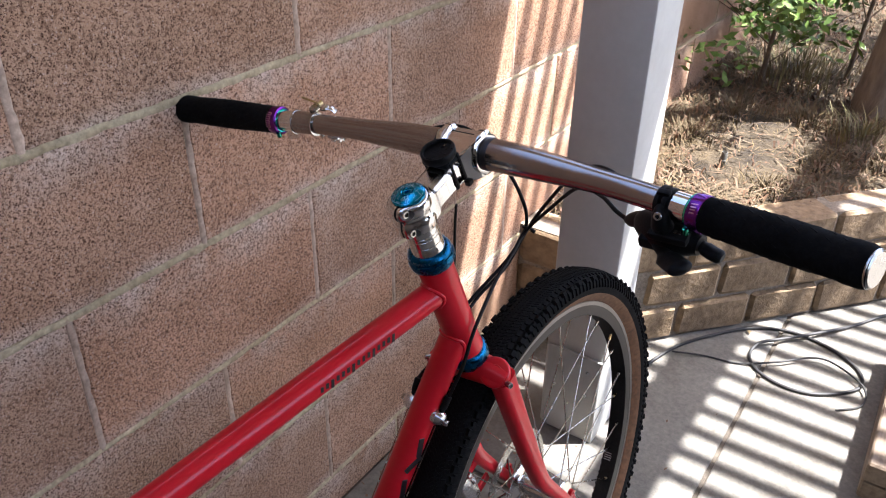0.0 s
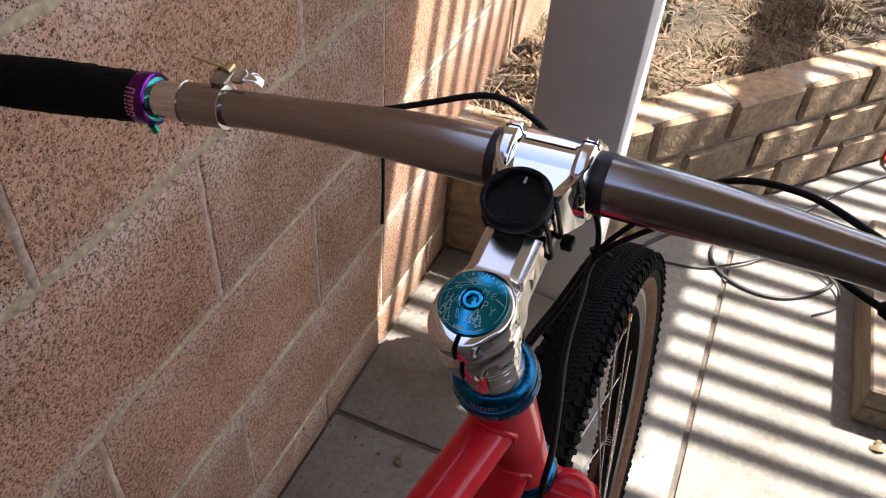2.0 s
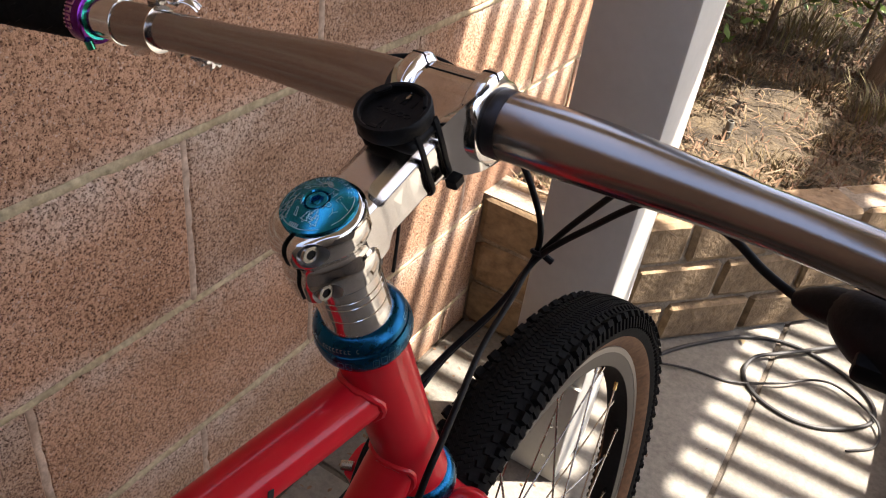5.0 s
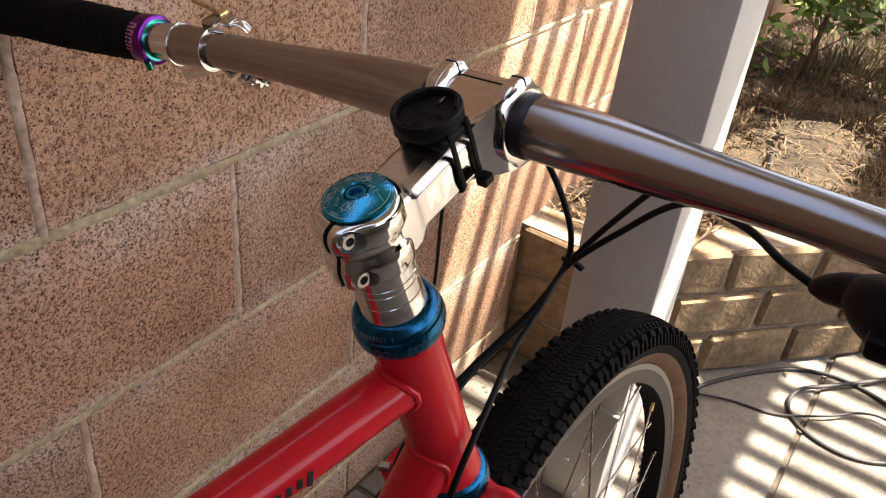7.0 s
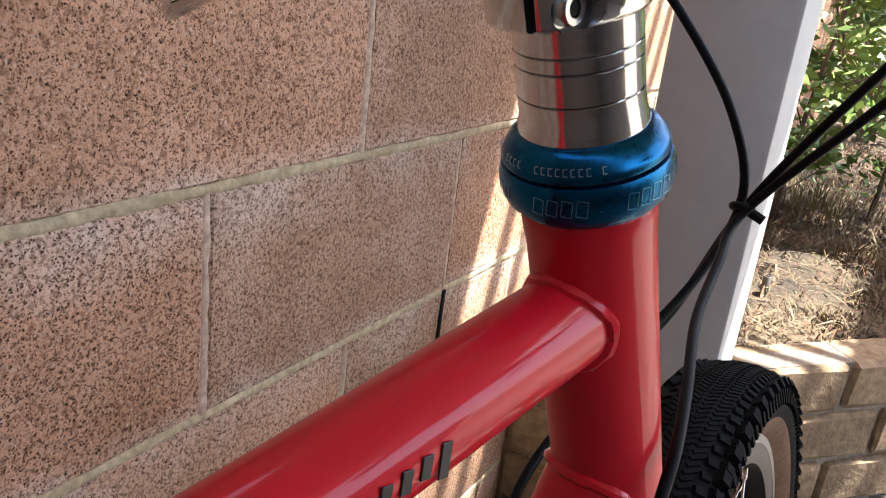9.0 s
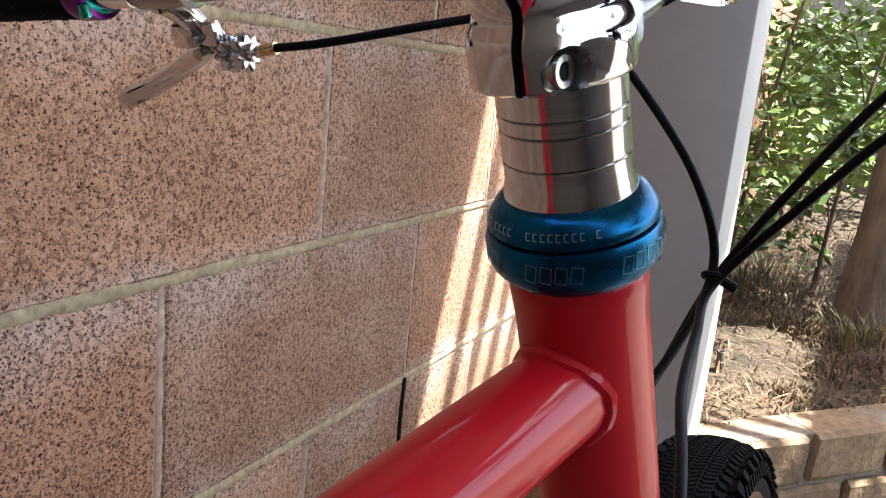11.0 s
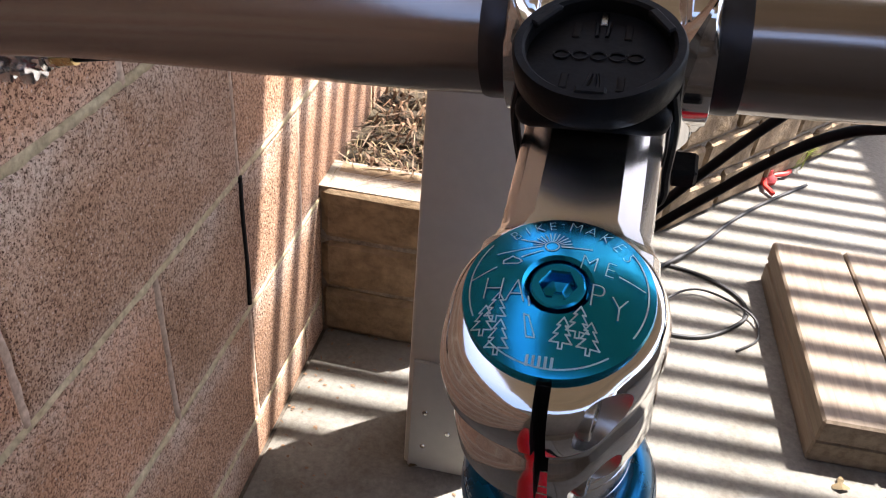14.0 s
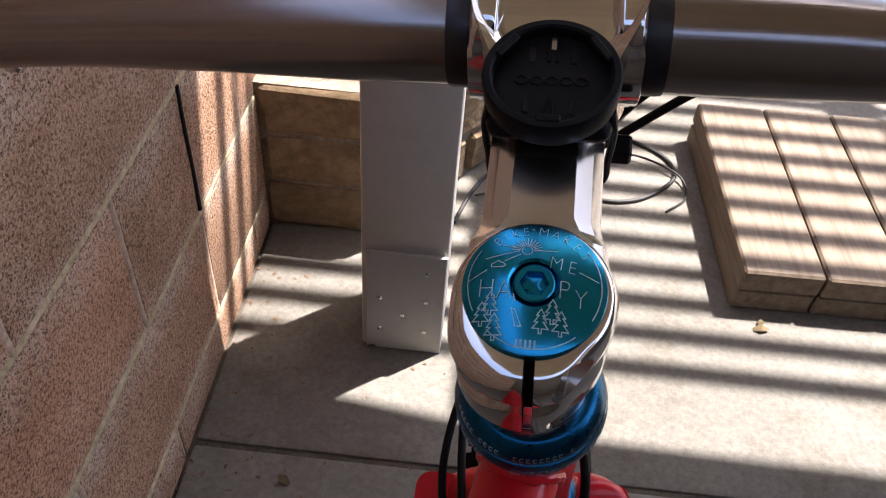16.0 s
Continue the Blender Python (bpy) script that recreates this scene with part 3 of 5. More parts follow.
def leaf_cloud(bm, r, centre, radius, count, size):
    for _ in range(count):
        d = Vector((r.gauss(0, 1), r.gauss(0, 1), r.gauss(0, 1))).normalized() * radius * r.uniform(0.2, 1.0) ** 0.5
        p = Vector(centre) + Vector((d.x, d.y, d.z * 0.75))
        a = Vector((r.uniform(-1, 1), r.uniform(-1, 1), r.uniform(-0.6, 0.6))).normalized()
        b = a.cross(Vector((r.uniform(-1, 1), r.uniform(-1, 1), r.uniform(-1, 1)))).normalized()
        s = size * r.uniform(0.6, 1.3)
        vs = [bm.verts.new(p + v) for v in (-a * s, b * s * 0.42 + a * s * 0.1, a * s, -b * s * 0.42 + a * s * 0.1)]
        bm.faces.new(vs)


def woody(name, label, at, height, radius, lean, limbs, clumps, leaf, seed, low=0.4, clump_r=0.2, count=60, sweep_to=None):
    r = random.Random(seed)
    t = thing(name, label, "tree", pose(*at))
    trunk = smooth_path([(0, 0, -0.06), (lean[0] * 0.2, lean[1] * 0.2, height * 0.3), (lean[0] * 0.6, lean[1] * 0.6, height * 0.65), (lean[0], lean[1], height)], 6)
    rad = [radius * (1.25 - 0.25 * min(1, i / 4)) * (1 - 0.6 * i / len(trunk)) for i in range(len(trunk))]
    bm = sweep(trunk, rad, 18)
    for v in bm.verts:
        n = noise.fractal(Vector((v.co.x * 14, v.co.y * 14, v.co.z * 3 + seed)), 1.0, 2.0, 3)
        v.co.x *= 1 + 0.10 * n
        v.co.y *= 1 + 0.10 * n
    part("trunk", bm, BARK if radius > 0.03 else TWIG, t)
    ends = []
    for i in range(limbs):
        k = int(len(trunk) * r.uniform(low, 0.95 if sweep_to is not None else 0.6))
        p = trunk[min(k, len(trunk) - 1)]
        a = i * 2.4 + r.uniform(-0.4, 0.4)
        ln = height * r.uniform(0.2, 0.4)
        if sweep_to is not None:
            a, ln = sweep_to + r.uniform(-0.6, 0.6), ln * 2.2
        q = [p, p + Vector((math.cos(a) * ln * 0.5, math.sin(a) * ln * 0.5, ln * 0.35)), p + Vector((math.cos(a) * ln, math.sin(a) * ln, ln * 0.6))]
        part("limb", sweep(smooth_path(q, 4), [radius * 0.35 * (1 - j / 11) for j in range(9)], 7), BARK if radius > 0.03 else TWIG, t)
        ends += [q[2]] if sweep_to is not None else [q[1], q[2]]
    bm = bmesh.new()
    for _ in range(clumps):
        e = ends[r.randrange(len(ends))] + Vector((r.gauss(0, 1), r.gauss(0, 1), r.gauss(0, 0.6))) * clump_r
        leaf_cloud(bm, r, e, clump_r * r.uniform(0.5, 1.1), count, leaf)
    part("crown", bm, LEAF, t, "loose green leaves", smooth=0)
    return t


woody("tree", "old tree with rough grey bark standing in the bed", (0.578, 2.20, 0.30), 3.0, 0.079, (0.22, 0.1), 9, 16, 0.05, 11, 0.80, 0.24, 60, 1.25)
woody("sapling", "thin dark sapling with sparse green leaves", (0.185, 2.225, 0.30), 1.1, 0.0075, (0.10, 0.12), 10, 30, 0.021, 12, 0.12, 0.10, 52)
woody("sapling", "thin dark sapling with bright green leaves beside the tree", (0.425, 2.40, 0.30), 1.2, 0.0075, (0.12, 0.16), 10, 30, 0.021, 13, 0.16, 0.12, 52)


def shrub(at, size, seed, label):
    r = random.Random(seed)
    t = thing("shrub", label, "shrub", pose(*at), "shrubs along the garden wall")
    for i in range(5):
        a = i * 1.26
        part("stem", sweep(smooth_path([(0.02 * math.cos(a), 0.02 * math.sin(a), -0.05), (size * 0.25 * math.cos(a), size * 0.25 * math.sin(a), size * 0.5), (size * 0.4 * math.cos(a), size * 0.4 * math.sin(a), size * 0.95)], 4), [0.012 * (1 - i2 / 12) for i2 in range(9)], 6), TWIG, t)
    bm = bmesh.new()
    for _ in range(26):
        leaf_cloud(bm, r, (r.gauss(0, 0.33) * size, r.gauss(0, 0.33) * size, size * r.uniform(0.3, 1.15)), size * 0.22, 60, 0.035)
    part("crown", bm, LEAF, t, "dense small green leaves", smooth=0)


for i, (x, y, s) in enumerate([(0.25, 4.3, 0.8), (0.9, 4.9, 0.9), (1.7, 4.6, 0.8), (0.3, 5.6, 1.1), (1.3, 5.9, 1.1), (2.6, 5.5, 1.0)]):
    shrub((x, y, 0.29), s, 60 + i, "leafy green shrub against the garden wall")

# fallen leaves on the slab
for i, (x, y, s) in enumerate([(0.868, 0.757, 0.016), (0.88, 0.763, 0.01), (0.155, 0.375, 0.013), (0.24, 0.64, 0.012), (0.5, 1.23, 0.012), (0.06, 0.22, 0.008)]):
    bm = bmesh.new()
    strip(bm, Vector((0, 0, 0.0015)), i * 1.3, s * 1.6, s * 0.5, 0.006, 0.004)
    o = part("fallen_leaf", bm, STRAW, None, "small curled dry leaf on the slab", pose(x, y, 0), 0)
    tagged(o, category="leaf", group="fallen leaves")

# grit and leaf crumbs blown against the foot of the wall
r = random.Random(21)
bm = bmesh.new()
for _ in range(260):
    x, y = abs(r.gauss(0, 0.07)) + 0.006, r.uniform(-0.5, 0.9)
    if r.random() < 0.25:
        x = r.uniform(0.05, 0.55)
    strip(bm, Vector((x, y, 0.001)), r.uniform(0, 6.28), r.uniform(0.003, 0.010), r.uniform(0.0010, 0.0030), r.uniform(0.0005, 0.0025), r.uniform(0.0002, 0.002))
tagged(part("grit", bm, RUST, None, "brown leaf crumbs and grit along the foot of the wall", smooth=0), category="litter", kind="stuff")

# ---- bicycle ----
S0 = Vector((0.3825, -0.0283, 0.8134))
UP = Vector((-0.1159, -0.316, 0.9416)).normalized()
RIGHT = Vector((0.9929, -0.0627, 0.1011))
RIGHT = (RIGHT - UP * RIGHT.dot(UP)).normalized()
AHEAD = UP.cross(RIGHT)
WHEEL_TURN = 2.5
STEER = Matrix(((RIGHT.x, AHEAD.x, UP.x, S0.x), (RIGHT.y, AHEAD.y, UP.y, S0.y), (RIGHT.z, AHEAD.z, UP.z, S0.z), (0, 0, 0, 1)))
BASE = Matrix.Translation((0.45, 0.16, 0))
INTO = BASE.inverted()
bike = thing("bicycle", "red steel bicycle with titanium handlebar, leaning against a block wall", "bicycle", BASE)


def steer(name, bm, material, label="", smooth=35):
    """A part that turns with the fork, built in the steering axes: x right, y ahead, z up the head tube."""
    return part(name, bm, material, bike, label, INTO @ STEER, smooth)


def fixed(name, bm, material, label=""):
    """A part of the frame, built in the world's axes."""
    return part(name, bm, material, bike, label, INTO)


# frame tubes
def axis_at(z):
    return S0 + UP * z


head_tube = steer("head_tube", lathe([(0.0186, -0.140), (0.0193, -0.139), (0.0193, -0.136), (0.0186, -0.134), (0.0186, -0.018), (0.0191, -0.010), (0.0191, -0.0065), (0.0186, -0.0055)], 64), RED, "red head tube")
TT0, TT1 = axis_at(-0.0415), Vector((0.3205, -0.308, 0.712))
tdir = (TT1 - TT0).normalized()
tt = fixed("top_tube", sweep([TT0, TT0 + tdir * 0.28, TT0 + tdir * 0.56], 0.0143, 48), RED, "gloss red top tube")
DT0 = axis_at(-0.1045)
DT1 = Vector((0.3734, -0.0826, 0.546))
ddir = (DT1 - DT0).normalized()
dt = fixed("down_tube", sweep([DT0, DT0 + ddir * 0.3, DT0 + ddir * 0.62], 0.0159, 48), RED, "gloss red down tube")


def weld(name, point, direction, radius, tube_r, owner):
    """A brazed fillet round the joint of a tube with the head tube."""
    d = direction.normalized()
    a = d.cross(UP).normalized()
    b = d.cross(a)
    pts = []
    for i in range(40):
        t = 2 * math.pi * i / 40
        v = a * math.cos(t) + b * math.sin(t)
        p = point + v * radius
        # slide along the tube until it meets the head tube's skin
        k = 0.0
        for _ in range(60):
            q = p + d * k - S0
            if (q - UP * q.dot(UP)).length > tube_r:
                break
            k += 0.0008
        pts.append(p + d * k)
    bm = bmesh.new()
    loops = []
    for i, p in enumerate(pts):
        t = (pts[(i + 1) % 40] - pts[i - 1]).normalized()
        n = (p - point).normalized()
        s = t.cross(n).normalized()
        n = s.cross(t)
        loops.append([p + (n * math.cos(q) + s * math.sin(q)) * 0.0022 * (1 + 0.12 * math.sin(i * 1.9)) for q in [j * math.pi / 4 for j in range(8)]])
    rings(bm, loops, True)
    part(name, bm, RED, owner)


weld("fillet", TT0, tdir, 0.0143, 0.0186, tt)
weld("fillet", DT0, ddir, 0.0159, 0.0186, dt)

# worn lettering band on the top tube: unreadable marks
tside = tdir.cross(Vector((0, 0, 1))).normalized()
tside = tside if tside.x > 0 else -tside
tup = tside.cross(tdir).normalized()
tup = tup if tup.z > 0 else -tup
for i in range(15):
    a = TT0 + tdir * (0.080 + i * 0.0062)
    ang = radians(4)
    nrm = (tside * math.cos(ang) + tup * math.sin(ang)).normalized()
    tan = nrm.cross(tdir).normalized()
    c = a + nrm * 0.01455
    fr = Matrix(((-tdir.x, tan.x, nrm.x, c.x), (-tdir.y, tan.y, nrm.y, c.y), (-tdir.z, tan.z, nrm.z, c.z), (0, 0, 0, 1)))
    high = 0.0060 if i % 4 else 0.0092
    part("decal_bar", box((0.0034, high, 0.0005), (0, (high - 0.0060) / 2, 0), 0.0002, m=fr @ pose(0, 0, 0, 0, 0, 18)), BLACKMARK, tt, "small black decal bar")

# down tube decals: bold black strokes set in pairs
for i in range(4):
    n = (Vector((1, -0.30, 0.15)) - ddir * Vector((1, -0.30, 0.15)).dot(ddir)).normalized()
    w = n.cross(ddir).normalized()
    for k, turn in ((0.0, 14), (0.021, -34)):
        c = DT0 + ddir * (0.140 + i * 0.052 + k) + n * 0.0158
        fr = Matrix(((ddir.x, w.x, n.x, c.x), (ddir.y, w.y, n.y, c.y), (ddir.z, w.z, n.z, c.z), (0, 0, 0, 1)))
        part("decal_bar", box((0.024, 0.0070, 0.0012), (0, 0, 0), 0.0003, m=fr @ pose(0, 0, 0, 0, 0, turn)), BLACKMARK, dt, "black decal stroke")

# cable stops on the down tube: a polished knob with a screw, and a dark ferrule
stop_end = {}
for sgn in (1, -1):
    c = DT0 + ddir * 0.101
    n = (Vector((sgn, 0.1, 0.1)) - ddir * Vector((sgn, 0.1, 0.1)).dot(ddir)).normalized()
    st = part("cable_stop", lathe([(0.0070, 0.0), (0.0086, 0.002), (0.0096, 0.007), (0.0096, 0.0125), (0.0086, 0.0165), (0.0064, 0.0190), (0.002, 0.0200)], 24, m=align(c + n * 0.0070, c + n)), KNOBMAT, bike, "rounded polished cable stop", INTO)
    part("screw", lathe([(0.0034, 0.0), (0.0036, 0.0035), (0.0030, 0.0052), (0.0012, 0.0054)], 12, m=align(c + n * 0.0262 + ddir * 0.001, c + n + ddir * 0.001)), STEEL, st)
    tip = c + n * 0.021 - ddir * 0.0265 + UP * 0.001
    part("ferrule", lathe([(0.0030, 0.0), (0.0036, 0.0006), (0.0040, 0.004), (0.0040, 0.014), (0.0032, 0.0165), (0.0028, 0.0215)], 16, m=align(tip, c + n * 0.019 - ddir * 0.002)), HOUSING, st, "dark rubber ferrule")
    part("inner_wire", rod(c + n * 0.0195, c + n * 0.0195 + ddir * 0.22, 0.0007, 6), STEEL, st, "bare steel inner wire")
    stop_end[sgn] = tip

# headset
steer("headset_cup", lathe([(0.0187, -0.0050), (0.0205, -0.0046), (0.0228, -0.0020), (0.0236, 0.0010), (0.0237, 0.0055), (0.0229, 0.0080), (0.0218, 0.0085)], 96), BLUE, "blue anodised headset cup with engraved outlines")
steer("headset_cap", lathe([(0.0214, 0.0087), (0.0225, 0.0091), (0.0227, 0.0099), (0.0219, 0.0121), (0.0202, 0.0148), (0.0188, 0.0161), (0.0176, 0.0167), (0.0155, 0.0168)], 96), BLUE, "blue anodised bearing cap")
# dark ring that paints the shade between cup and cap
steer("bearing_gap", lathe([(0.0211, 0.0080), (0.0218, 0.0082), (0.0218, 0.0090), (0.0211, 0.0092)], 64), DARK)
lower = steer("lower_cup", lathe([(0.0187, -0.138), (0.0208, -0.1395), (0.0228, -0.143), (0.0234, -0.149), (0.0228, -0.153), (0.0212, -0.1555), (0.0205, -0.159), (0.017, -0.160)], 80), BLUE, "blue anodised lower headset cup")
for a, b in ((0.0168, 0.0266), (0.0267, 0.0350), (0.0351, 0.0390), (0.0391, 0.0470)):
    flare = 0.0011 if a < 0.018 else 0
    steer("spacer", lathe([(0.0160 + flare * 1.4, a), (0.0165 + flare, a + 0.0004), (0.0165, a + 0.0045 if flare else a + 0.0003), (0.0165, b - 0.0003), (0.0161, b)], 72), SPACER, "polished steerer spacer")

# outlined engraving round the cup and cap (not lettered)
def around(radius, z, a, tilt=0.0):
    """The pose on a cone about the steering axis, z outwards, x along the rim."""
    n = Vector((math.sin(a), -math.cos(a), tilt)).normalized()
    x = Vector((math.cos(a), math.sin(a), 0))
    y = n.cross(x)
    p = Vector((math.sin(a) * radius, -math.cos(a) * radius, z))
    return Matrix(((x.x, y.x, n.x, p.x), (x.y, y.y, n.y, p.y), (x.z, y.z, n.z, p.z), (0, 0, 0, 1)))


cup = [o for o in bike.children if o.name.startswith("headset_cup")][0]
capring = [o for o in bike.children if o.name.startswith("headset_cap")][0]
for k in range(6):
    for j in range(4):
        a = radians(60 * k + 8) + (j - 1.5) * 0.165
        fr = around(0.02378, 0.0030, a, 0.02) @ pose(0, 0, 0, 0, 0, -10)
        bm = bmesh.new()
        for dx, dy, w, h in ((-0.0014, 0, 0.00018, 0.0045), (0.0014, 0, 0.00018, 0.0045), (0, 0.0022, 0.0028, 0.00018), (0, -0.0022, 0.0028, 0.00018)):
            box((w, h, 0.00012), (dx, dy, 0), 0, bm, m=fr)
        part("engraving", bm, FAINT, cup, "fine outlined engraving", smooth=0)
for k in range(2):
    for j in range(22):
        if j in (5, 10, 11, 20):
            continue
        fr = around(0.02225, 0.0125, radians(180 * k - 68) + j * 0.088, 0.26)
        bm = box((0.0010, 0.00020, 0.00012), (0, 0.0009, 0), 0, m=fr)
        box((0.0010, 0.00020, 0.00012), (0, -0.0009, 0), 0, bm, m=fr)
        box((0.00022, 0.0018, 0.00012), (-0.0005, 0, 0), 0, bm, m=fr)
        part("marking_bar", bm, ETCH, capring, "pale laser-marked bar", smooth=0)

# stem: slotted steerer clamp, arm, bar clamp
ZC0, ZC1 = 0.0468, 0.0822


# height, radius factor, and how far the flat rear boss stands out
LOBES = [(0.0, 0.92, 0.7), (0.0006, 0.97, 0.9), (0.0016, 1.0, 1.0), (0.0100, 1.0, 1.0), (0.0122, 0.985, 0.95), (0.0140, 0.955, 0.92), (0.0155, 0.92, 0.86), (0.0170, 0.90, 0.82), (0.0188, 0.90, 0.82), (0.0203, 0.92, 0.86), (0.0216, 0.96, 0.93), (0.0232, 1.0, 1.0), (0.0250, 1.02, 1.05), (0.0300, 1.02, 1.05), (0.0322, 1.0, 1.0), (0.0338, 0.97, 0.90), (0.0348, 0.93, 0.72), (0.0353, 0.88, 0.5), (0.0355, 0.80, 0.1)]


def clamp_r(k, boss, a):
    """The clamp's radius for a lobe and an angle from straight behind."""
    a = (a + math.pi) % (2 * math.pi) - math.pi
    return 0.0191 * k + 0.0044 * boss * math.exp(-(((a + 0.15) / (0.70 if a > -0.15 else 1.0)) ** 4))


def lobe(z):
    z -= ZC0
    for (z0, k0, b0), (z1, k1, b1) in zip(LOBES, LOBES[1:]):
        if z0 <= z <= z1:
            t = (z - z0) / (z1 - z0)
            return k0 + (k1 - k0) * t, b0 + (b1 - b0) * t
    return 0.9, 0.5


def clamp_bm():
    """Two rounded lobes with a waist between them."""
    turns = [2 * math.pi * i / 120 for i in range(120)]
    return rings(bmesh.new(), [[Vector((math.sin(a) * clamp_r(k, b, a), -math.cos(a) * clamp_r(k, b, a), ZC0 + z)) for a in turns] for z, k, b in LOBES])


def cut(bm, cutters):
    """The clamp with its pockets and slot cut away, as a mesh."""
    ob = new("clamp_blank", finish(bm, "clamp_blank", POLISHED))
    tools = []
    for i, c in enumerate(cutters):
        # the slot's cut faces are coloured dark for the shade inside
        tools.append(new("cutter", finish(c, "cutter", POCKET if i else DARK)))
        md = ob.modifiers.new("cut", "BOOLEAN")
        md.operation, md.solver, md.object, md.material_mode = "DIFFERENCE", "EXACT", tools[-1], "TRANSFER"
    bpy.context.view_layer.update()
    me = bpy.data.meshes.new_from_object(ob.evaluated_get(bpy.context.evaluated_depsgraph_get()))
    for o in (ob, *tools):
        bpy.data.objects.remove(o)
    me.shade_smooth()
    me.set_sharp_from_angle(angle=radians(32))
    return me


# the slot lies behind; the bolts run across it
SA = 0.015
slot_m = Matrix.Rotation(SA, 4, "Z")
cutters = [box((0.0025, 0.016, 0.06), (0, -0.0235, 0.064), m=slot_m)]
BOLTS = []
for z in (0.0520, 0.0758):
    p0, d = Vector((0.0052, -0.0172, z)), Vector((0.98, -0.18, 0.0)).normalized()
    cutters.append(lathe([(0.0046, 0.0), (0.0056, 0.0014), (0.0058, 0.03)], 40, m=align(p0, p0 + d)))
    BOLTS.append((p0, d))
stem = steer("stem", cut(clamp_bm(), cutters), POLISHED, "polished machined aluminium stem")
# dark sheets line the slot, standing in for its shade
part("slot", box((0.0027, 0.0010, ZC1 - ZC0 - 0.001), (0, -0.0160, (ZC0 + ZC1) / 2), m=slot_m), DARK, stem, "dark lining for the shade in the clamp slot")
for q in (-1, 1):
    part("slot_wall", box((0.0002, 0.0050, ZC1 - ZC0 - 0.0012), (q * 0.00118, -0.0182, (ZC0 + ZC1) / 2 - 0.0003), m=slot_m), DARK, stem, "dark lining for the shade in the clamp slot")
for p0, d in BOLTS:
    hb = align(p0 + d * 0.0004, p0 + d)
    part("bolt", lathe([(0.0041, 0.0), (0.0041, 0.0026), (0.0037, 0.0033), (0.0022, 0.0033), (0.0020, 0.0022), (0.0003, 0.0021)], 28, m=hb), STEEL, stem, "steel socket-head bolt")
    # the socket's shade is a dark hexagon in the bolt head
    part("bolt_socket", lathe([(0.0021, 0.0028), (0.0019, 0.0025), (0.0002, 0.0025)], 6, m=hb), DARK, stem, "dark hexagon for the shade in the socket")
# arm, drawn as a tapered octagonal bar
BARC = Vector((0, 0.0923, 0.0650))


def arm_loop(y, z, w, h, c):
    """A section of the arm with two-step chamfers along its edges."""
    q = [(w - c * 1.25, h), (w - c * 1.05, h - c * 0.12), (w - c * 0.50, h - c * 0.42), (w - c * 0.08, h - c * 0.92), (w, h - c * 1.1)]
    side = [(x, dz) for x, dz in q] + [(x, -dz) for x, dz in q[::-1]]
    return [Vector((x, y, z + dz)) for x, dz in side] + [Vector((-x, y, z + dz)) for x, dz in side[::-1]]


bm = bmesh.new()
rings(bm, [arm_loop(y, z, w, h, c) for y, z, w, h, c in ((0.004, 0.0635, 0.0172, 0.0170, 0.0030), (0.015, 0.0637, 0.0166, 0.0158, 0.0030), (0.0185, 0.0638, 0.0158, 0.0149, 0.0050), (0.0220, 0.0640, 0.0149, 0.0148, 0.0056), (0.060, 0.0646, 0.0147, 0.0157, 0.0056), (0.068, 0.0648, 0.0150, 0.0152, 0.0052))])
part("arm", bm, ARM, stem, "polished chamfered stem arm", smooth=20)
for sgn in (1, -1):
    # machined facets: shallow pyramid panels on the arm's flanks
    bm = bmesh.new()
    for y0, y1 in ((0.024, 0.035), (0.037, 0.048), (0.050, 0.060)):
        z0 = 0.0642
        cs = [Vector((sgn * 0.01475, y, z0 + dz)) for y, dz in ((y0, -0.009), (y1, -0.009), (y1, 0.009), (y0, 0.009))]
        vs = [bm.verts.new(v) for v in cs]
        mid = bm.verts.new(Vector((sgn * 0.0151, (y0 + y1) / 2, z0)))
        for a, b in zip(vs, vs[1:] + vs[:1]):
            bm.faces.new((a, b, mid))
    part("facet_panel", bm, POLISHED, stem, "machined facet", smooth=0)


def ear(x):
    """How far the rounded bolt boss stands out of the clamp at x."""
    return math.exp(-(((abs(x) - 0.0200) / 0.0043) ** 10))


def clamp_skin(x, t, grow=0.0):
    """A point of the bar clamp's skin, t turning up from straight ahead."""
    lift = ear(x) * (math.exp(-(((t - 1.72) / 0.78) ** 8)) + 0.7 * math.exp(-(((t + 1.60) / 0.55) ** 6)))
    r = 0.0196 + 0.0046 * lift + grow
    return BARC + Vector((x, r * math.cos(t), r * math.sin(t)))


def skin_loop(x, r0=None):
    ts = [2 * math.pi * i / 96 - math.pi for i in range(96)]
    if r0:
        return [BARC + Vector((x, r0 * math.cos(t), r0 * math.sin(t))) for t in ts]
    return [clamp_skin(x, t) for t in ts]


edge = 0.0246
across = [-edge + 2 * edge * i / 60 for i in range(61)]
bm = rings(bmesh.new(), [skin_loop(-edge - 0.0004, 0.0162), skin_loop(-edge - 0.0004, 0.0188)] + [skin_loop(x) for x in across] + [skin_loop(edge + 0.0004, 0.0188), skin_loop(edge + 0.0004, 0.0162)], cap=False)
part("bar_clamp", bm, POLISHED, stem, "polished bar clamp with rounded bolt bosses", smooth=40)
# the face plate's upper and lower joints, their shade drawn as dark lines
for t0 in (1.36, -1.36):
    part("clamp_gap", sweep([clamp_skin(x, t0 + (0.12 if abs(x) < 0.0135 else 0.0) * (1 if t0 > 0 else -1), 0.0001) for x in across], 0.0004, 6), DARK, stem, "dark line for the shade in the clamp gap")


